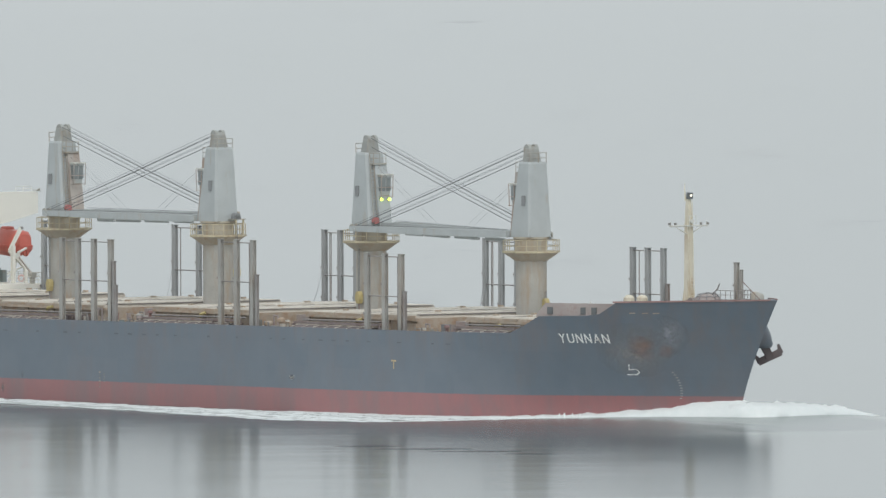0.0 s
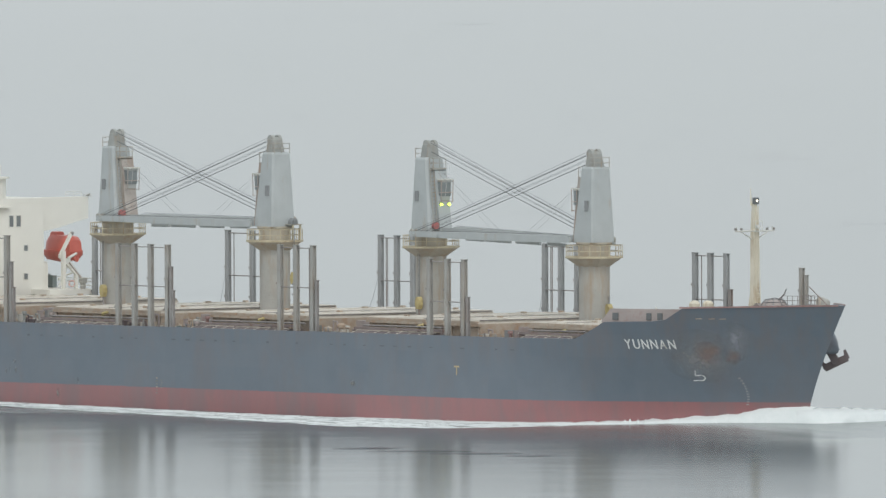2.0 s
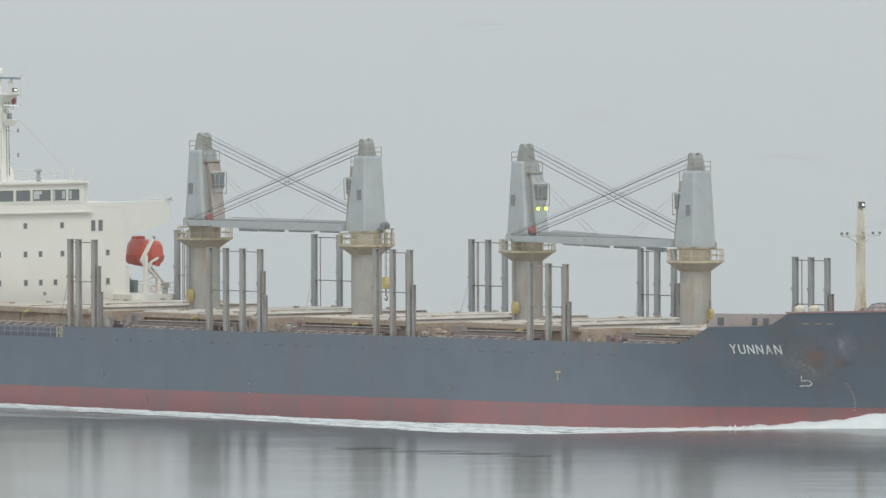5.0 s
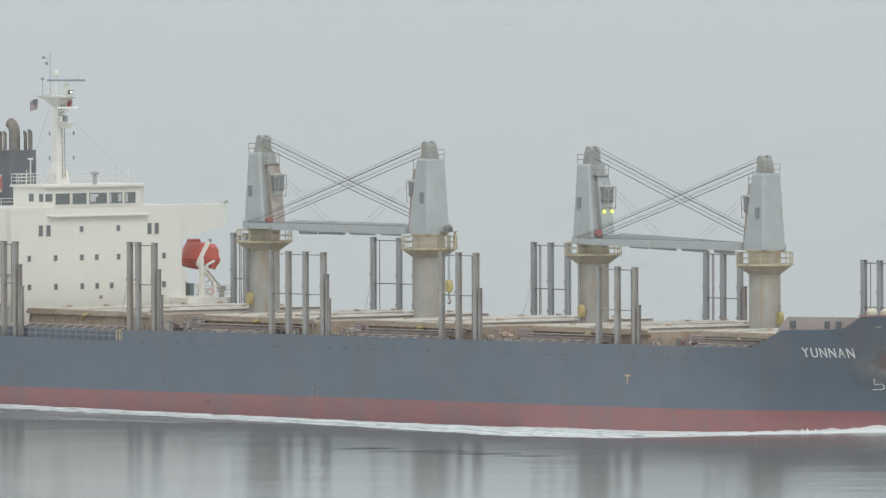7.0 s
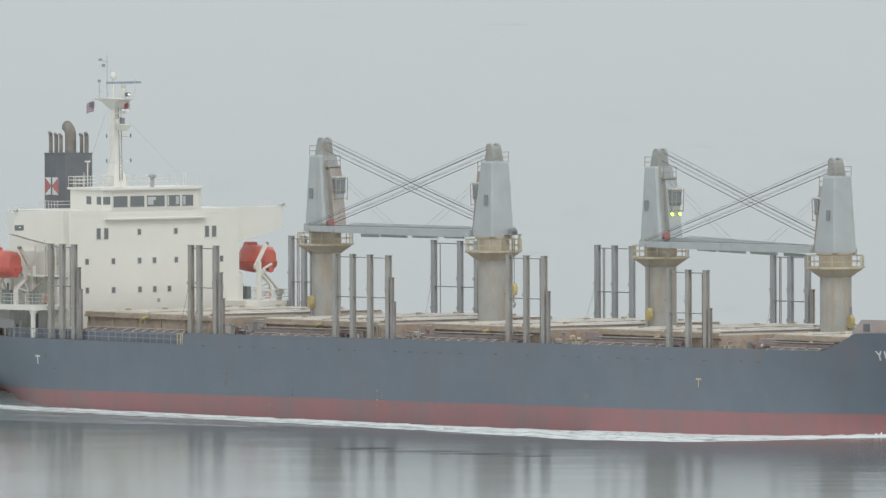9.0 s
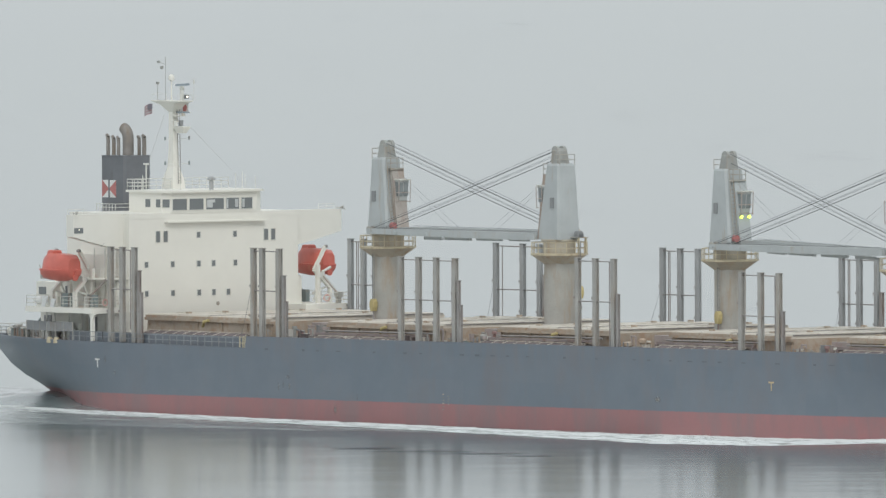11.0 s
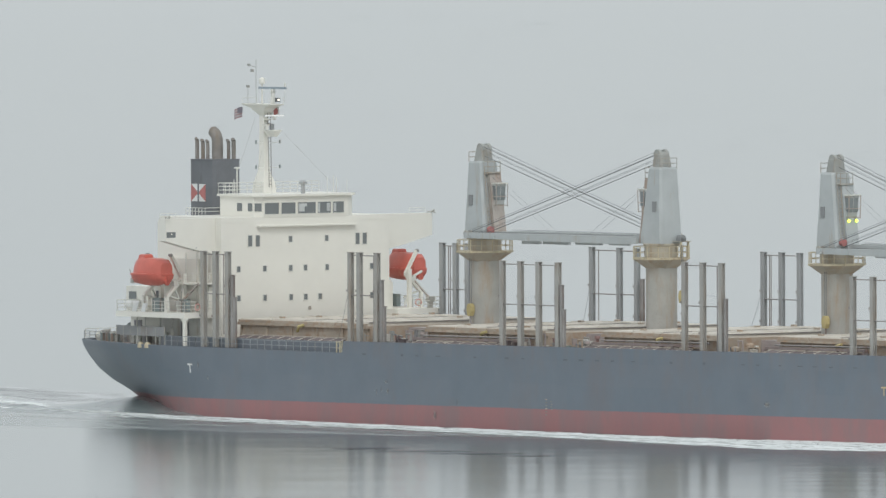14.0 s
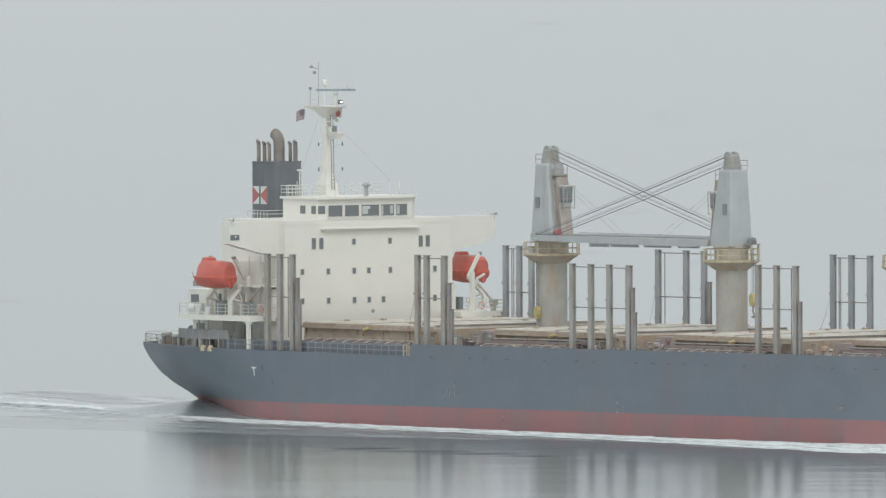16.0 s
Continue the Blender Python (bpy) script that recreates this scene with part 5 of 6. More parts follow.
for x0, x1 in ((-41.6, -32.9), (-12.9, -4.4), (15.0, 23.3), (43.3, 51.8)):
    for i in range(15):
        x = x0 + (x1 - x0) * (i + random.random()) / 15
        y, h, w = random.uniform(-12.2, -9.0), random.uniform(1.2, 2.5), random.uniform(0.06, 0.45)
        bm = B()
        if i % 3 == 0:
            rod(bm, (x, y, 7.0), (x, y, 7.0 + h), 0.09, n=6)
            rod(bm, (x, y, 6.9 + h), (x + 0.7, y, 6.9 + h), 0.09, n=6)
            rod(bm, (x + 0.7, y, 6.9 + h), (x + 0.7, y, 7.0), 0.09, n=6)
        elif i % 3 == 1:
            box(bm, x - w, x + w, y - 0.3, y + 0.3, 7.0, 7.0 + h * 0.9)
            box(bm, x - w - 0.05, x + w + 0.05, y - 0.35, y + 0.35, 7.0 + h * 0.9, 7.06 + h * 0.9)
        else:
            spin(bm, [(0.16, 7.0), (0.16, 7.0 + h * 0.8), (0.3, 7.04 + h * 0.8), (0.26, 7.3 + h * 0.8)], x, y, 10)
        part("deck_fitting", bm, (M_PINK, M_SCREEN, M_POST, M_COAMING, M_HEAD, M_TRIM, M_CAP)[(i * 5) % 7], ship)
random.seed(19)
for x0, x1, n in ((-42.5, -32.5, 11), (-16.5, -5.0, 13), (12.5, 23.5, 13), (38.0, 55.0, 18), (-31.0, -18.0, 6), (-3.0, 11.0, 6)):
    for i in range(n):
        x = x0 + (x1 - x0) * (i + random.uniform(0.1, 0.9)) / n
        y = random.uniform(-13.6, -12.2) if n > 6 else -13.7
        h = random.uniform(1.0, 1.9) if n > 6 else random.uniform(1.1, 1.4)
        w = random.uniform(0.08, 0.5)
        bm = B()
        k = random.random()
        if k < 0.45:
            rod(bm, (x, y, 7.0), (x + random.uniform(-0.2, 0.2), y, 7.0 + h), 0.07, n=6)
            rod(bm, (x - 0.3, y, 7.0 + h * 0.9), (x + 0.5, y, 7.0 + h * 0.9), 0.05, n=6)
        elif k < 0.8:
            box(bm, x - w, x + w, y - 0.2, y + 0.2, 7.0, 7.0 + h * 0.85)
            box(bm, x - w - 0.04, x + w + 0.04, y - 0.24, y + 0.24, 7.0 + h * 0.85, 7.06 + h * 0.85)
        else:
            beam(bm, (x - 0.5, y, 7.0), (x, y, 7.0 + h), 0.1, 0.1)
            beam(bm, (x + 0.5, y, 7.0), (x, y, 7.0 + h), 0.1, 0.1)
        part("deck_fitting", bm, random.choice((M_BROWNPOST, M_SCREEN, M_COAMING, M_TRAY, M_POST, M_HATCH)), ship)
for y in (-13.0, -12.7, -12.45):
    bm = B()
    rod(bm, (-60, y, 7.35), (60.5, y, 7.74), 0.09, n=6)
    part("deck_pipe", bm, M_BROWNPOST, ship)

# ---- forecastle ----
bm = B()
rings = []
for i in range(10):
    x = 66.3 + 1.02 * i
    y = -half_beam(x, 10.5) + 0.7
    rings.append([(x, y, 10.2), (x, y, 10.6 if i == 0 else 11.75), (x, y + 0.1, 10.6 if i == 0 else 11.75), (x, y + 0.1, 10.2)])
loft(bm, rings, True)
screen = part("bow_screen", bm, M_PINK, ship, "grey steel screen inside the low bow bulwark")
# flat dark plates drawn for the shaded fairlead openings
for x, w in ((71.2, 0.45), (72.3, 0.5), (67.6, 0.6)):
    y = -half_beam(x, 10.5) + 0.62
    bm = B()
    hexa(bm, [(x, y - 0.02, 10.65), (x + w, y + 0.2, 10.65), (x + w, y + 0.28, 10.65), (x, y + 0.06, 10.65)], [(x, y - 0.02, 11.35), (x + w, y + 0.2, 11.35), (x + w, y + 0.28, 11.35), (x, y + 0.06, 11.35)])
    part("fairlead_opening", bm, M_DARK, screen)
rim = []
for i in range(26):
    x = 75.4 + (89.6 - 75.4) * i / 25
    rim.append((x, sheer(x)))
for s in (-1, 1):
    bm = B()
    loft(bm, [[(x, s * max(0.02, half_beam(x, z) - 0.12), z - 0.05), (x, s * max(0.03, half_beam(x, z) + 0.06), z - 0.05), (x, s * max(0.03, half_beam(x, z) + 0.06), z + 0.12), (x, s * max(0.02, half_beam(x, z) - 0.12), z + 0.12)] for x, z in rim], True)
    part("bulwark_cap", bm, M_CAP, ship, "rust-red cap rail along the bow")
bm = B()
loft(bm, [[(75 - a, -b, z), (75 + a, -b, z), (75 + a, b, z), (75 - a, b, z)] for a, b, z in ((0.68, 0.5, 10.2), (0.5, 0.38, 12.2), (0.38, 0.3, 13.2), (0.32, 0.26, 19.5), (0.2, 0.18, 22.0), (0.18, 0.16, 22.2))], True)
foremast = part("foremast", bm, M_CREAM, ship, "cream foremast with cross-arm and masthead light")
bm = B()
rod(bm, (75, -2.35, 19.3), (75, 2.35, 19.3), 0.075, n=8)
for s in (-1, 1):
    rod(bm, (75, s * 1.7, 19.3), (75, s * 0.25, 18.5), 0.06, n=6)
    rod(bm, (75, s * 2.15, 19.3), (75, s * 2.15, 19.75), 0.05, n=6)
part("cross_arm", bm, M_TRIM, foremast)
bm = B()
for y in (-2.3, -1.6, 1.5, 2.3):
    box(bm, 74.95, 75.1, y - 0.1, y + 0.1, 19.4, 19.62)
part("navigation_light", bm, M_SOOT, foremast)
bm = B()
box(bm, 75.25, 75.75, -0.4, 0.4, 19.25, 19.35)
for s in (-0.4, 0.4):
    rod(bm, (75.75, s, 19.3), (75.75, s, 20.3), 0.03, n=5)
path_rod(bm, [(75.3, -0.4, 20.3), (75.75, -0.4, 20.3), (75.75, 0.4, 20.3), (75.3, 0.4, 20.3)], 0.03, 5)
part("lookout_step", bm, M_TRIM, foremast)
bm = B()
rod(bm, (75.2, 0.0, 19.75), (75.7, 0.0, 19.75), 0.12, 0.22, n=12)
part("horn", bm, M_TRIM, foremast)
bm = B()
rod(bm, (74.8, -0.25, 21.8), (74.7, -0.25, 23.5), 0.1, 0.03, n=6)
part("top_spike", bm, M_CREAM, foremast)
bm = B()
box(bm, 75.0, 75.45, -0.24, 0.24, 21.95, 22.6)
part("lantern", bm, M_DARK, foremast)
bm = B()
rod(bm, (75.45, -0.02, 22.3), (75.52, -0.02, 22.3), 0.09, n=12)
part("masthead_light", bm, M_MASTLIGHT, foremast, "lit white masthead light")
bm = B()
for s in (-0.2, 0.2):
    rod(bm, (75.75, s, 11.0), (75.35, s, 21.8), 0.035, n=5)
for i in range(28):
    z = 11.3 + i * 0.37
    rod(bm, (75.75 - 0.037 * (z - 11), -0.2, z), (75.75 - 0.037 * (z - 11), 0.2, z), 0.025, n=4)
part("ladder", bm, M_CREAM, foremast)
# windlass cover, rope bins, vents
bm = B()
spin(bm, [(1.3, 10.9), (1.3, 11.9), (1.15, 12.3), (0.7, 12.6), (0.1, 12.66)], 78.3, 0.0, 18)
cover = smooth(part("windlass_cover", bm, M_PINK, ship, "round brown windlass under a hooped frame"))
for i in range(9):
    a = 2 * math.pi * i / 9
    bm = B()
    path_rod(bm, [(78.3 + 1.38 * math.cos(a), 1.38 * math.sin(a), 11.0), (78.3 + 1.38 * math.cos(a), 1.38 * math.sin(a), 12.0), (78.3 + 0.95 * math.cos(a), 0.95 * math.sin(a), 12.62), (78.3, 0, 12.8)], 0.045, 5)
    part("hoop", bm, M_SCREEN, cover)
for z in (11.6, 12.0, 12.4):
    r = 1.4 if z < 12.3 else 1.15
    bm = B()
    path_rod(bm, [(78.3 + r * math.cos(2 * math.pi * k / 16), r * math.sin(2 * math.pi * k / 16), z) for k in range(17)], 0.035, 4)
    part("hoop", bm, M_SCREEN, cover)
bm = B()
rod(bm, (76.4, -0.8, 11.7), (76.4, 0.5, 11.7), 0.55, n=16)
part("rope_drum", bm, M_BROWNPOST, cover)
random.seed(5)
for i in range(12):
    x, y = 67.0 + i * 0.75, -9.6 + 0.28 * i + random.uniform(0.4, 2.2)
    h = random.uniform(0.6, 1.35)
    bm = B()
    if i % 3 == 0:
        spin(bm, [(0.22, 10.2), (0.22, 10.2 + h), (0.34, 10.25 + h), (0.3, 10.45 + h)], x, y, 10)
    elif i % 3 == 1:
        box(bm, x - 0.3, x + 0.3, y - 0.3, y + 0.3, 10.2, 10.2 + h)
        box(bm, x - 0.36, x + 0.36, y - 0.36, y + 0.36, 10.2 + h, 10.27 + h)
    else:
        rod(bm, (x, y, 10.2), (x, y, 10.5 + h), 0.07, n=6)
        rod(bm, (x - 0.3, y, 10.3 + h), (x + 0.4, y, 10.3 + h), 0.05, n=6)
    part("deck_fitting", bm, (M_POST, M_PINK, M_TRIM, M_BROWNPOST)[i % 4], ship)
bm = B()
path_rod(bm, [(78.6, 0.3, 12.6), (79.6, 0.3, 13.2), (79.9, 0.3, 13.7)], 0.07)
part("vent_arm", bm, M_BROWNPOST, ship)
for x, y, r, h, m in ((70.4, -4.0, 0.55, 1.25, M_CREAM), (72.7, -4.0, 0.55, 1.3, M_CREAM), (73.6, 9.0, 0.5, 1.4, M_COLUMN), (75.5, 8.2, 0.45, 1.3, M_COLUMN), (74.4, 2.2, 0.5, 0.8, M_COLUMN)):
    bm = B()
    spin(bm, [(r * 0.8, 10.2), (r, 11.1), (r, 10.9 + h), (r * 0.6, 11.15 + h), (0.08, 11.2 + h)], x, y, 14)
    smooth(part("mushroom_vent", bm, m, ship))
railing("bow_rail", [(81.6, -1.4), (84.4, -0.9), (84.4, 0.9), (81.6, 1.4)], 10.9, 2.2, 0.8, ship, M_BROWNPOST, 0.035, 5)
bm = B()
rod(bm, (86.5, 0.6, 12.2), (83.8, 0.3, 14.0), 0.045, n=5)
part("bow_staff", bm, M_DECK, ship)


# ---- anchor in its hawse on the port bow, and the starboard hawse patch ----
def hull_patch(name, x, z, rx, rz, mat, label="", lift=0.03, n=18, parent=None):
    """A thin plate that follows the starboard bow."""
    bm = B()
    rows = []
    for k in (0.0, 0.5, 1.0):
        row = []
        for i in range(n):
            a = 2 * math.pi * i / n
            px, pz = x + k * rx * math.cos(a), z + k * rz * math.sin(a)
            row.append((px, -half_beam(px, pz) - lift, pz))
        rows.append(row)
    vs = [[bm.verts.new(p) for p in row] for row in rows[1:]]
    c = bm.verts.new(rows[0][0])
    for i in range(n):
        j = (i + 1) % n
        bm.faces.new((c, vs[0][i], vs[0][j]))
        bm.faces.new((vs[0][i], vs[1][i], vs[1][j], vs[0][j]))
    ob = part(name, bm, mat, parent or hull, label)
    return ob


def soft_patch_material(name, color, strength):
    m, nt, b = nodes_of(name)
    b.inputs["Roughness"].default_value = 0.7
    b.inputs["Base Color"].default_value = (*color, 1)
    tc = nt.nodes.new("ShaderNodeTexCoord")
    n = noise_node(nt, 0.9, 6, 0.7)
    g = nt.nodes.new("ShaderNodeVectorMath")
    g.operation = "DISTANCE"
    g.inputs[1].default_value = (0.5, 0.5, 0.5)
    nt.links.new(tc.outputs["Generated"], g.inputs[0])
    fade = nt.nodes.new("ShaderNodeMapRange")
    nt.links.new(g.outputs[1], fade.inputs[0])
    fade.inputs[1].default_value, fade.inputs[2].default_value = 0.1, 0.62
    fade.inputs[3].default_value, fade.inputs[4].default_value = 1.0, 0.0
    a = maths(nt, "MULTIPLY", fade.outputs[0], ramp(nt, n, 0.3, 0.65))
    nt.links.new(maths(nt, "MULTIPLY", a, strength), b.inputs["Alpha"])
    return m


M_SCUFF = soft_patch_material("chafed_paint", (0.31, 0.31, 0.32), 0.85)
M_RUSTSPOT = soft_patch_material("rust_bloom", (0.37, 0.23, 0.18), 0.85)
# pale tone painted in place of the lit bulge of the starboard bolster
M_PALE = soft_patch_material("pale_bolster_tone", (0.3, 0.315, 0.35), 1.0)
hull_patch("chafed_patch", 75.9, 7.2, 4.0, 2.7, M_SCUFF)
hull_patch("rust_patch", 76.8, 7.5, 1.5, 1.15, M_RUSTSPOT, lift=0.05)
hull_patch("rust_patch", 78.8, 7.05, 0.9, 0.7, M_RUSTSPOT, lift=0.05)
# soft pale oval stands in for the starboard bolster, which is not modelled
hull_patch("pale_patch", 79.6, 8.7, 2.0, 2.0, M_PALE, lift=0.04)


def build_anchor():
    """A stockless anchor: its crown lies along +x, the shank runs up into the hawse."""
    anchor = thing("anchor", "rusty dark stockless anchor stowed at the bow", "anchor")
    bm = B()
    beam(bm, (0, 0, 0), (-0.1, -0.3, 1.6), 0.9, 0.8, (1, 0, 0))
    part("shank", bm, M_TRAY, anchor)
    bm = B()
    hexa(bm, [(-1.3, -0.4, -0.42), (1.2, -0.4, -0.42), (1.2, 0.4, -0.42), (-1.3, 0.4, -0.42)], [(-1.2, -0.3, 0.3), (1.2, -0.3, 0.3), (1.2, 0.3, 0.3), (-1.2, 0.3, 0.3)])
    part("crown", bm, M_TRAY, anchor)
    for s in (-1, 1):
        bm = B()
        hexa(bm, [(s * 0.8, -0.3, -0.2), (s * 1.4, -0.3, -0.2), (s * 1.4, 0.3, -0.2), (s * 0.8, 0.3, -0.2)], [(s * 1.15, -0.3, 0.75), (s * 1.4, -0.3, 0.75), (s * 1.4, -0.1, 0.75), (s * 1.15, -0.1, 0.75)])
        part("fluke", bm, M_TRAY, anchor)
    return anchor


def build_bolster():
    """A rounded bulge on the port bow plating, deeper at its foot, with the hawse lip at its end."""
    bm = B()
    rings = []
    for out, r, tall, dx, z in ((-0.6, 1.25, 1.2, -0.1, 8.7), (0.0, 1.22, 1.18, 0.0, 8.6), (0.45, 1.1, 1.08, 0.05, 8.35), (0.85, 0.92, 0.9, 0.1, 8.0), (1.1, 0.62, 0.62, 0.12, 7.7), (1.18, 0.3, 0.3, 0.12, 7.6)):
        y = half_beam(79.9, 8.6) + out * 1.05
        rings.append([(79.9 + dx + r * math.cos(a), y - 0.35 * math.cos(a), z + r * tall * math.sin(a)) for a in [i * math.pi / 9 for i in range(18)]])
    loft(bm, rings, True)
    smooth(part("anchor_bolster", bm, M_HULL, ship, "navy bulge that houses the anchor"), 70)


anchor = build_anchor()
build_bolster()


# ---- lettering and marks on the side ----
def put_on_side(bm, lift):
    """Lays a flat mesh, drawn as (x along the side, height), on the starboard plating."""
    for v in bm.verts:
        x, z, d = v.co.x, v.co.y, v.co.z
        v.co = (x, -half_beam(x, z) - lift - d, z)


def letters(word, x0, x1, z0, z1, mat):
    """Raised letters welded on the starboard bow, one mesh each."""
    n = len(word)
    pitch = (x1 - x0) / n
    for i, ch in enumerate(word):
        cu = bpy.data.curves.new("letter", "FONT")
        cu.body, cu.size = ch, 1.0
        cu.fill_mode = "BOTH"
        tmp = new("letter_tmp", cu)
        me = bpy.data.meshes.new_from_object(tmp.evaluated_get(bpy.context.evaluated_depsgraph_get()))
        bpy.data.objects.remove(tmp)
        bm = B()
        bm.from_mesh(me)
        xs = [v.co.x for v in bm.verts]
        ys = [v.co.y for v in bm.verts]
        a, b, c, d = min(xs), max(xs), min(ys), max(ys)
        w = pitch * 0.74
        for v in bm.verts:
            v.co = (x0 + pitch * i + (v.co.x - a) / (b - a) * w, z0 + (v.co.y - c) / (d - c) * (z1 - z0), 0)
        geom = bmesh.ops.extrude_face_region(bm, geom=bm.faces[:])
        for v in [g for g in geom["geom"] if isinstance(g, bmesh.types.BMVert)]:
            v.co.z += 0.05
        put_on_side(bm, 0.02)
        part("letter", bm, mat, hull)


letters("YUNNAN", 68.95, 74.15, 7.82, 8.75, M_MARK)


def side_bar(xa, za, xb, zb, w, mat, name="mark", lift=0.02):
    """A painted bar on the starboard side."""
    bm = B()
    d = Vector((xb - xa, zb - za, 0)).normalized()
    nrm = Vector((-d.y, d.x, 0)) * (w / 2)
    q = [Vector((xa, za, 0)) - nrm, Vector((xb, zb, 0)) - nrm, Vector((xb, zb, 0)) + nrm, Vector((xa, za, 0)) + nrm]
    hexa(bm, q, [p + Vector((0, 0, 0.012)) for p in q])
    put_on_side(bm, lift)
    return part(name, bm, mat, hull)


# tug push marks
for x, z, m in ((45.16, 5.55, M_OCHRE), (-66.0, 5.2, M_MARK)):
    side_bar(x - 0.42, z, x + 0.42, z, 0.16, m)
    side_bar(x, z - 0.82, x, z, 0.15, m)
# bulb symbol
for a, b, c, d in ((74.68, 4.72, 75.6, 4.75), (75.6, 4.75, 75.85, 5.0), (75.85, 5.0, 75.6, 5.28), (75.6, 5.28, 74.95, 5.2), (74.95, 5.2, 75.08, 5.75)):
    side_bar(a, b, c, d, 0.1, M_MARK)
# draught scales as small ticks
for i in range(11):
    k = i / 10
    x = 78.75 + 0.6 * k * (1 - k) * 2 + 0.1 * k
    side_bar(x, 5.0 - 2.6 * k, x + 0.2, 5.0 - 2.6 * k, 0.09, M_POST, "draught_tick")
M_FAINT = paint("worn_mark", (0.25, 0.235, 0.22), 0.6, 0.3, 0.3, (0.2, 0.17, 0.16))
for i in range(6):
    side_bar(-8.0, 3.1 - 0.3 * i, -7.7, 3.1 - 0.3 * i, 0.1, M_FAINT if i % 3 else M_COAMING, "draught_tick")
    if i < 4:
        side_bar(-7.2 + 0.1 * (i % 2), 2.9 - 0.25 * i, -6.95 + 0.1 * (i % 2), 2.9 - 0.25 * i, 0.09, M_FAINT, "draught_tick")
M_SCRAPE = soft_patch_material("scraped_paint", (0.36, 0.35, 0.33), 0.8)
for x, z, w, h in ((-34.4, 3.1, 0.16, 0.7), (-33.4, 3.0, 0.2, 0.6), (-22.1, 2.2, 0.16, 0.6), (-25.7, 0.7, 0.35, 0.9), (-64.6, 4.9, 0.2, 0.7), (-35.2, 2.9, 0.14, 0.6), (-33.6, 4.0, 0.3, 0.4), (-63.0, 3.6, 0.25, 0.6), (27.0, 3.2, 0.5, 0.5)):
    hull_patch("scrape_mark", x, z + h / 2, w, h * 0.6, M_SCRAPE)
for x in (76.6, 77.8, 78.8):
    side_bar(x, 10.85, x + 0.6, 10.88, 0.1, M_COAMING, "mooring_scuff")
# scupper slots below the deck edge, as flat bars in a shadow-dark colour
random.seed(31)
for i in range(34):
    x = -37 + i * 2.85 + random.uniform(-0.5, 0.5)
    if random.random() < 0.75:
        side_bar(x, 7.1 + 0.006 * x, x + random.uniform(0.35, 0.8), 7.1 + 0.006 * x, random.choice((0.1, 0.14, 0.18)), M_SEAM, "scupper")


# ---- flags ----
def build_flag(name, label, w, h, bands):
    """A small flag bent by the wind; bands: heights and materials."""
    flag = thing(name, label, "flag")
    for z0, z1, m in bands:
        bm = B()
        front = []
        for i in range(9):
            x = -w * i / 8
            y = 0.16 * math.sin(i * 0.9) * i / 8
            droop = -0.35 * h * (i / 8) ** 1.5
            front.append([(x, y, z0 * h + droop), (x, y + 0.02, z0 * h + droop), (x, y + 0.02, z1 * h + droop), (x, y, z1 * h + droop)])
        loft(bm, front, True)
        part("band", bm, m, flag)
    return flag


flag_dark = build_flag("flag", "striped ensign in haze-muted colours flying from the mast yard", 1.2, 1.0, [(k / 7, (k + 1) / 7, M_STRIPE if k % 2 else M_SCARLET) for k in range(7)])
bm = B()
hexa(bm, [(-0.55, -0.1, 0.4), (0.02, -0.02, 0.47), (0.02, -0.02, 1.03), (-0.55, -0.1, 0.96)], [(-0.55, 0.14, 0.4), (0.02, 0.04, 0.47), (0.02, 0.04, 1.03), (-0.55, 0.14, 0.96)])
part("canton", bm, M_NAVY, flag_dark)
flag_red = build_flag("flag", "small white flag with a red disc on the mast", 1.15, 0.95, [(0, 1, M_MARK)])
bm = B()
rod(bm, (-0.5, -0.06, 0.38), (-0.5, 0.16, 0.38), 0.36, n=14)
part("disc", bm, M_RED, flag_red)


# ---- bow wave and wake, built as rigid ridges that travel with the ship ----
def wave_mesh(stations, rag, seed, mats):
    """A ragged ridge from cross-sections: x, then (y, z, material) across."""
    bm = B()
    dense = []
    for (xa, sa), (xb, sb) in zip(stations, stations[1:]):
        n = max(1, int(abs(xb - xa) / 0.6))
        for i in range(n):
            k = i / n
            dense.append((xa + (xb - xa) * k, [tuple(p + (q - p) * k for p, q in zip(u, v)) for u, v in zip(sa, sb)]))
    dense.append(stations[-1])
    rows = []
    for x, sec in dense:
        row = []
        for j, (y, z) in enumerate(sec):
            p = Vector((x * 0.45 + seed, y * 0.9 + j * 3.1, seed))
            q = Vector((x * 1.7 + seed, y * 2.0 + j * 5.1, seed + 9))
            wob = noise.noise(p) * rag + noise.noise(q) * rag * 0.5
            lift = max(0.0, z + (noise.noise(p * 1.7 + Vector((7, 3, 1))) * 0.28 + noise.noise(q * 1.3) * 0.3) * min(z, 0.6))
            row.append((x, y + wob, lift))
        rows.append(row)
    vs = [[bm.verts.new(p) for p in row] for row in rows]
    for a, b in zip(vs, vs[1:]):
        for j in range(len(a) - 1):
            f = bm.faces.new((a[j], a[j + 1], b[j + 1], b[j]))
            f.material_index = mats[j]
            f.smooth = True
    return bm


def hb0(x, z=1.0):
    return half_beam(x, z)


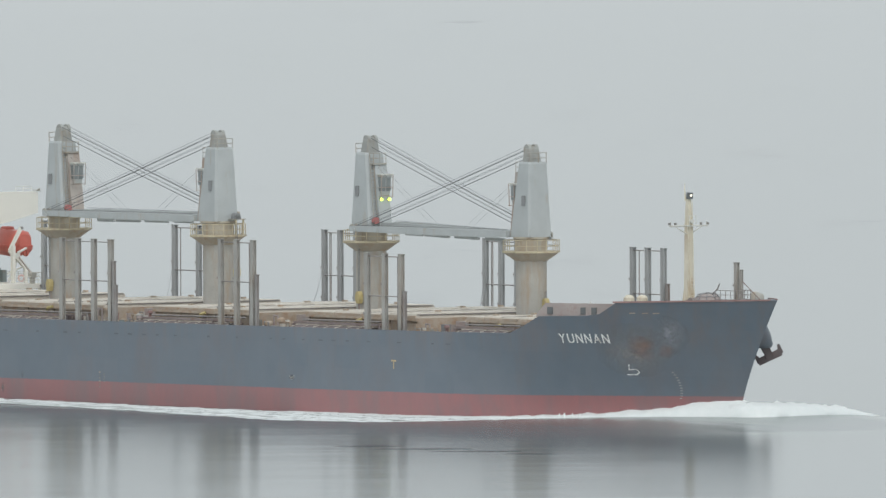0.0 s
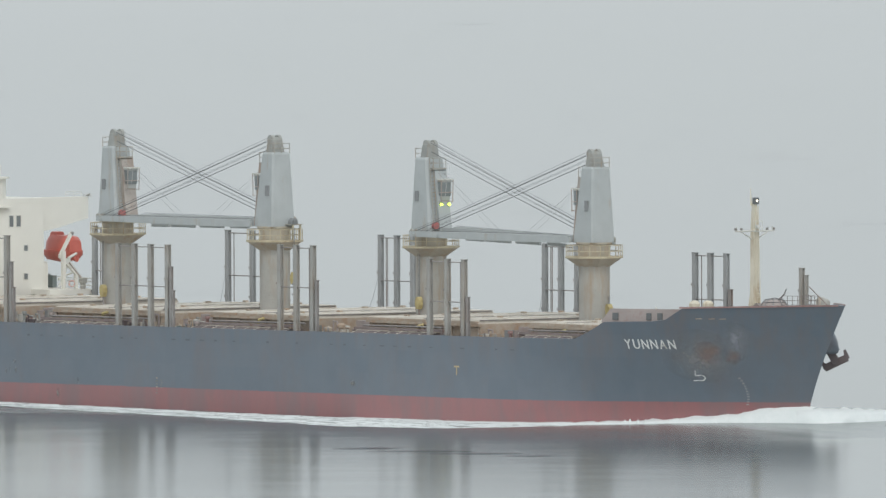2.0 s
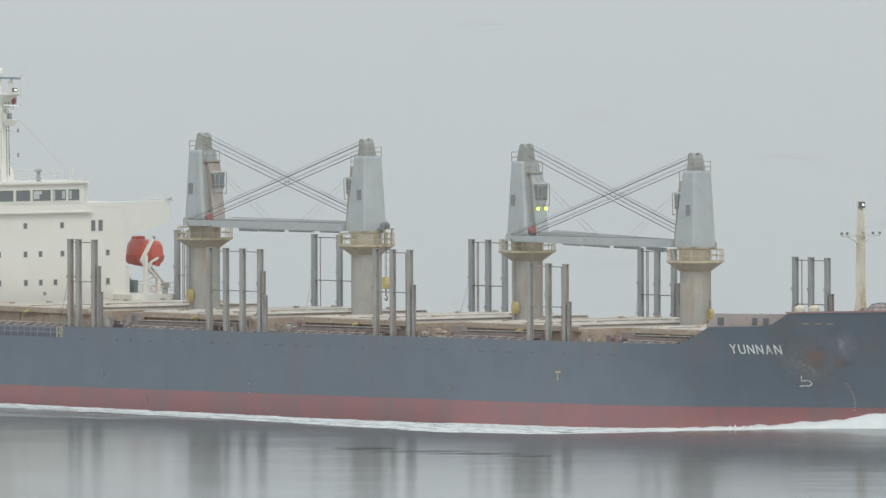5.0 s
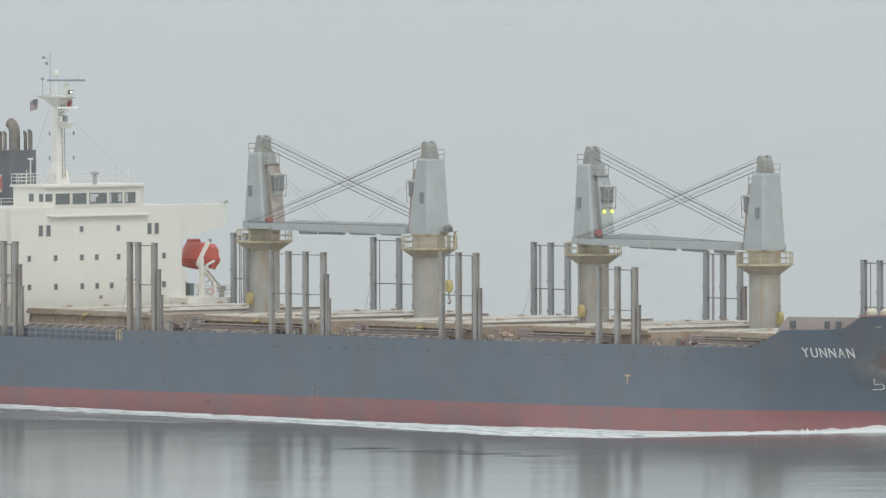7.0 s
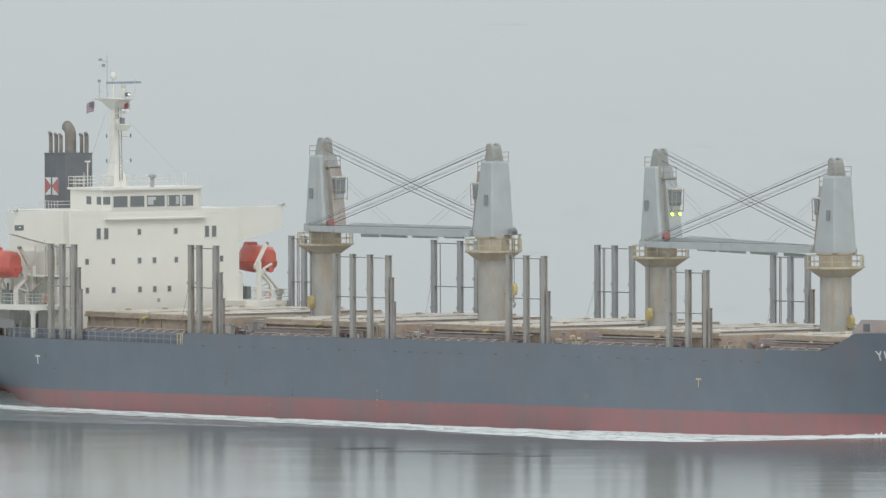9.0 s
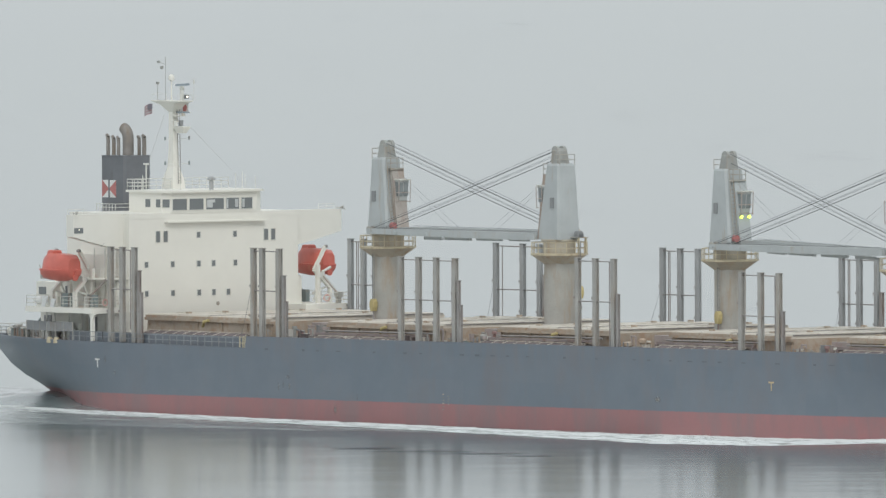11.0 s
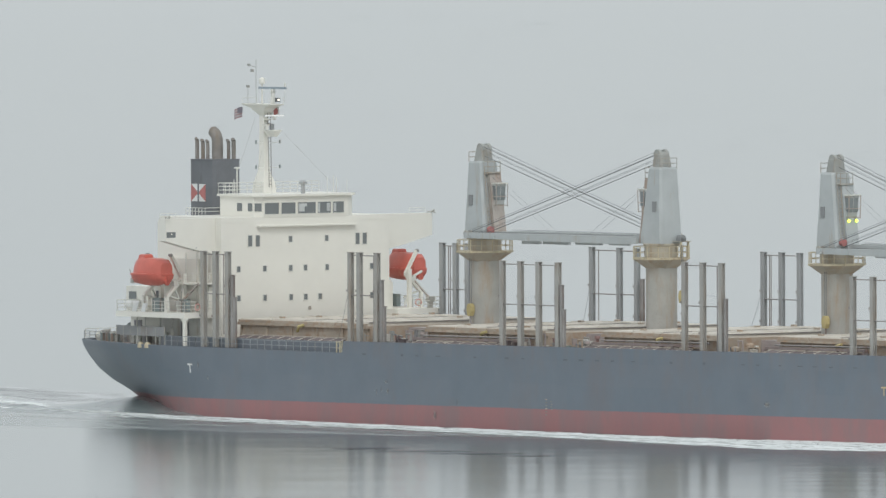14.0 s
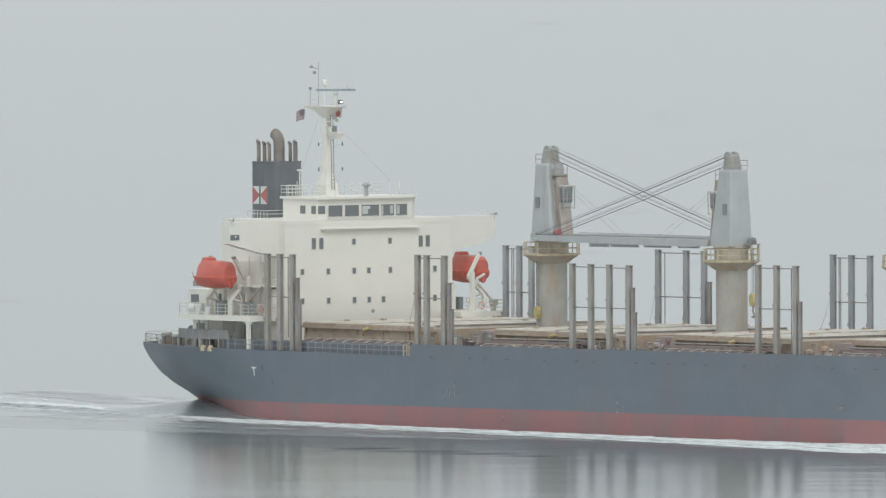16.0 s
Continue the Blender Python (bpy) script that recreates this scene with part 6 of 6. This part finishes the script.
bow_wave = thing("bow_wave", "white foaming bow wave curling off the stem", "wave", kind="stuff")
BOW = ((84.8, 2.15, 0.9, 0.75), (82, 2.35, 1.3, 0.75), (78, 1.6, 1.5, 0.72), (73, 0.98, 1.5, 0.62), (68, 0.66, 1.6, 0.45), (63, 0.46, 2.2, 0.32), (58, 0.34, 2.8, 0.22), (54, 0.28, 3.4, 0.14), (48, 0.2, 6.0, 0.06), (40, 0.15, 8.6, 0.04), (33, 0.12, 8.6, 0.03), (27, 0.06, 6.0, 0.02))
near = []
for x, top, out, low in BOW:
    h = hb0(x)
    near.append((x, [(-h + 0.4, top), (-h - out * 0.3, top * 0.97), (-h - out * 0.7, low + (top - low) * 0.5), (-h - out, low), (-h - out - 0.1, low - 0.25)]))
part("starboard_crest", wave_mesh(near, 0.16, 3.0, [0, 0, 0, 0]), M_FOAM, bow_wave)
PORT = ((-1.8, 1.6, 81.5, 0.75), (-1.0, 1.9, 84.2, 0.75), (0, 2.05, 85.4, 0.75), (3, 2.1, 85.4, 0.75), (6, 1.95, 84.4, 0.75), (10, 1.7, 82.4, 0.7), (15, 1.3, 79.6, 0.55), (19.4, 0.6, 76.9, 0.3), (22.6, 0.1, 74.8, 0.03))
port = []
for y, top, xc, low in PORT:
    port.append((y, [(xc - 4.0, 0.0), (xc - 1.5, top * 0.8), (xc - 0.3, top), (xc + 0.6, low + (top - low) * 0.5), (xc + 1.1, low), (xc + 1.15, low - 0.25)]))
bm = wave_mesh(port, 0.25, 13.0, [0, 0, 0, 0, 0])
for v in bm.verts:
    v.co = (v.co.y, v.co.x, v.co.z)
part("port_crest", bm, M_FOAM, bow_wave)
random.seed(41)
for k in range(9):
    x = 68.2 + 0.33 * k + random.uniform(-0.2, 0.2)
    y, h = -hb0(x) - 1.1 - random.uniform(0, 0.4), random.uniform(0.02, 0.35)
    bm = B()
    rod(bm, (x, y, 0.3), (x + random.uniform(-0.25, 0.25), y, 0.6 + h), 0.3, 0.05, n=6)
    part("spray_jet", bm, M_FOAM, bow_wave)
# the smooth swell that the bow pushes up round itself
inner = [(x, -hb0(x) - out + 0.1, low - 0.1, 0.35, -1.0) for x, top, out, low in reversed(BOW)] + [(xc + 1.0, y, low - 0.1, 1.0, -0.35) for y, top, xc, low in PORT[2:]]
fine = [tuple(a + (b - a) * k / 6 for a, b in zip(u, v)) for u, v in zip(inner, inner[1:]) for k in range(6)] + [inner[-1]]
bm = B()
rings = []
for x, y, z, dx, dy in fine:
    d = Vector((dx, dy, 0)).normalized()
    rings.append([(x + d.x * k / 14 * 30, y + d.y * k / 14 * 30, max(0.06, z) * (1 - k / 14) ** 2 - 0.03 * (k / 14)) for k in range(15)])
loft(bm, rings, cap=False)
swell = part("bow_swell", bm, M_WATER, bow_wave, "smooth grey swell round the bow")
smooth(swell, 80)

wake = thing("side_wake", "broken white foam trailing along the hull", "wake", kind="stuff")
trail = []
for x, yi, yo in ((56, 15.6, 18.0), (50, 17.0, 22.0), (40, 18.6, 25.0), (25, 20.2, 26.6), (10, 20.4, 25.4), (-4, 20.2, 24.6), (-20, 19.8, 24.0), (-40, 17.8, 23.2), (-56, 16.8, 22.0), (-68, 15.0, 21.4), (-76, 12.6, 19.6), (-87, 8.0, 16.4), (-97, 4.6, 14.4), (-108, 0.5, 12.5), (-122, -5.0, 11.0), (-150, -12.0, 8.0)):
    h = 0.08
    trail.append((x, [(-yi, 0.03), (-yi - (yo - yi) * 0.35, h), (-yi - (yo - yi) * 0.7, h), (-yo, 0.03)]))
part("foam_band", wave_mesh(trail, 0.8, 21.0, [0, 0, 0]), M_LACE, wake)
solid = []
for x, yi, yo, h in ((67, 13.6, 17.5, 0.2), (62, 14.6, 22.5, 0.24), (56, 15.6, 27.5, 0.22), (46, 16.8, 30.5, 0.17), (30, 17.6, 28.4, 0.13), (12, 18.0, 26.0, 0.11), (-4, 17.8, 24.6, 0.1), (-20, 17.6, 23.2, 0.1), (-40, 17.2, 21.8, 0.1), (-56, 16.6, 20.8, 0.1), (-68, 16.2, 19.8, 0.1), (-76, 14.6, 17.8, 0.1), (-87, 10.4, 13.8, 0.1), (-97, 7.6, 11.4, 0.1), (-108, 4.0, 8.8, 0.1), (-122, 0.5, 6.2, 0.1)):
    solid.append((x, [(-yi + 0.6, h * 0.9), (-yi - (yo - yi) * 0.3, h), (-yi - (yo - yi) * 0.7, h * 0.5), (-yo, 0.03)]))
part("foam_core", wave_mesh(solid, 0.8, 33.0, [0, 0, 0]), foam_material("core_foam", 0.34, 0.5), wake)
churn = []
for x, yi, yo in ((-97, -5.0, 4.0), (-104, -7.0, 6.0), (-114, -9.0, 8.0), (-140, -12.0, 11.0), (-190, -15.0, 12.0)):
    churn.append((x, [(-yi, 0.02), (-yi - (yo - yi) * 0.35, 0.1), (-yi - (yo - yi) * 0.7, 0.1), (-yo, 0.02)]))
part("churned_water", wave_mesh(churn, 0.8, 41.0, [0, 0, 0]), foam_material("thin_foam", 0.6, 0.72), wake)
sheet = []
for x, yi, yo in ((46, 24.0, 27.0), (30, 26.0, 30.5), (12, 25.0, 27.6), (2, 25.0, 28.5), (-8, 24.6, 34.0), (-20, 24.4, 37.0), (-34, 23.2, 40.0), (-50, 22.4, 43.5), (-70, 21.0, 46.0), (-92, 15.0, 46.0)):
    sheet.append((x, [(-yi, 0.02), (-yi - (yo - yi) * 0.5, 0.05), (-yo, 0.02)]))
part("pale_slick", wave_mesh(sheet, 0.5, 61.0, [0, 0]), slick_material(), wake)
bm = B()
rings = []
SWELL = ((-60, 0.06, 14.0, 2.4), (-66, 0.28, 13.0, 3.6), (-72, 0.45, 11.0, 5.4), (-76, 0.8, 9.0, 7.0), (-80, 1.1, 7.0, 8.4), (-84, 1.3, 5.0, 9.4), (-88, 1.35, 3.6, 10.0), (-91, 1.2, 2.8, 10.4), (-94, 0.85, 2.2, 10.8), (-98, 0.42, 1.6, 11.2), (-104, 0.12, 0.8, 11.6), (-112, 0.03, 0.0, 12.0))
for u, v in zip(SWELL, SWELL[1:]):
    for i in range(6):
        x, h, yin, wide = (p + (q - p) * i / 6 for p, q in zip(u, v))
        ring = [(x, 14.0 - k, h * (0.5 - 0.5 * math.cos(math.pi * k / 6)) - 0.03) for k in range(6)] + [(x, 8.0 - (8.0 + yin) * k / 6, h - 0.03) for k in range(6)]
        ring += [(x, -yin - wide * k / 12, h * (0.5 + 0.5 * math.cos(math.pi * k / 12)) - 0.03) for k in range(13)]
        rings.append(ring)
loft(bm, rings, cap=False)
smooth(part("stern_wave", bm, M_STERN_SEA, wake, "smooth dark swell drawn up under the stern"), 80)
eddy = []
for x, yi, yo in ((-76, 13.5, 8.0), (-84, 12.0, 1.0), (-92, 9.0, -8.0), (-105, 3.0, -12.0), (-125, -8.0, -20.0), (-150, -16.0, -25.0)):
    eddy.append((x, [(-yi, 0.02), (-yi - (yo - yi) * 0.5, 0.05), (-yo, 0.02)]))
part("stern_eddy", wave_mesh(eddy, 0.6, 71.0, [0, 0]), M_EDDY, wake)
for k, (x0, x1, y0, y1, h) in enumerate(((-84, -150, -13.5, -1.0, 0.28), (-88, -170, -5.0, 10.0, 0.22), (-70, -120, -19.5, -13.0, 0.2))):
    st = []
    for i in range(13):
        f = i / 12
        x, y = x0 + (x1 - x0) * f, y0 + (y1 - y0) * f
        a = h * math.sin(math.pi * min(1, f * 1.2 + 0.05)) + 0.01
        st.append((x, [(y - 2.2, -0.02), (y - 0.9, a * 0.6), (y, a), (y + 1.2, a * 0.5), (y + 2.6, -0.02)]))
    part("wake_ridge", wave_mesh(st, 0.7, 50.0 + 7 * k, [0, 0, 0, 0]), M_WATER, wake)


# ---- patches of ruffled and of glassy water ----
def catspaw(bm, x, y, w, d):
    """A thin ragged patch lying on the sea."""
    n = 18
    ring = []
    for i in range(n):
        a = 2 * math.pi * i / n
        k = 0.7 + 0.5 * noise.noise(Vector((x * 0.1 + math.cos(a) * 1.5, y * 0.1 + math.sin(a) * 1.5, 4.0)))
        ring.append((x + w / 2 * k * math.cos(a), y + d / 2 * k * math.sin(a), 0.03))
    vs = [bm.verts.new(p) for p in ring]
    bm.faces.new(vs)


random.seed(23)
bm = B()
for i in range(70):
    y = random.uniform(350, 2500)
    half = (y + FAR) * 0.0195
    catspaw(bm, random.uniform(-half - 18, half), y, random.uniform(6, 18), random.uniform(30, 120))
far_ripples = tagged(part("wind_ripples", bm, M_STREAK, None), "faint drifting streaks of ruffled water", "ripples", kind="stuff")
bm = B()
for x, y, w, d in ((-7.5, -82.0, 9.0, 6.0), (-3.0, -90.0, 13.0, 7.0), (3.0, -97.0, 12.0, 6.0), (8.0, -104.0, 8.0, 4.0)):
    catspaw(bm, x, y, w, d)
tagged(part("calm_streaks", bm, M_SLICK, None), "narrow glassy streaks of still dark water", "water streaks", kind="stuff")


# ---- what moves ----
def ride(ob, place, extra=None, step=0.5):
    """Keys a thing that travels with the ship at a place aboard."""
    rows = []
    for i in range(int(16 / step) + 1):
        t = i * step
        m = ship_pose(t) @ place
        rows.append((t, m @ extra(t) if extra else m))
    walk(ob, rows)


def motions():
    still = Matrix.Identity(4)
    for ob in (ship, bow_wave, wake):
        ride(ob, still)
    walk(far_ripples, [(0.0, pose(-8, 0, 0)), (8.0, pose(0, 0, 0)), (16.0, pose(8, 0, 0))])
    ride(lifeboat, pose(-72.2, -15.1, 12.95, 0, 0, 180))
    ride(lifeboat_far, pose(-69.9, 15.1, 12.95, 0, 0, 180))
    ride(anchor, pose(79.2, 6.8, 6.35, 0, -25, 56))
    ride(life_ring, pose(-66.95, -13.2, 10.85, 0, 0, 90))
    ride(life_ring_far, pose(-64.4, 12.7, 10.85, 0, 0, 60))
    ride(flag_dark, pose(-76.6, -0.2, 29.5, 0, 0, 10))
    ride(flag_red, pose(-71.9, 0.9, 29.75, 0, 0, 20))
    ride(radar_low, pose(-71.5, 0, 29.72), lambda t: pose(0, 0, 0, 0, 0, 51.4 - 152.0 * (t - 15.4)), 0.25)
    ride(radar, pose(-71.75, 0, 32.5), lambda t: pose(0, 0, 0, 0, 0, -37.6 - 159.0 * (t - 14.28)), 0.25)


motions()
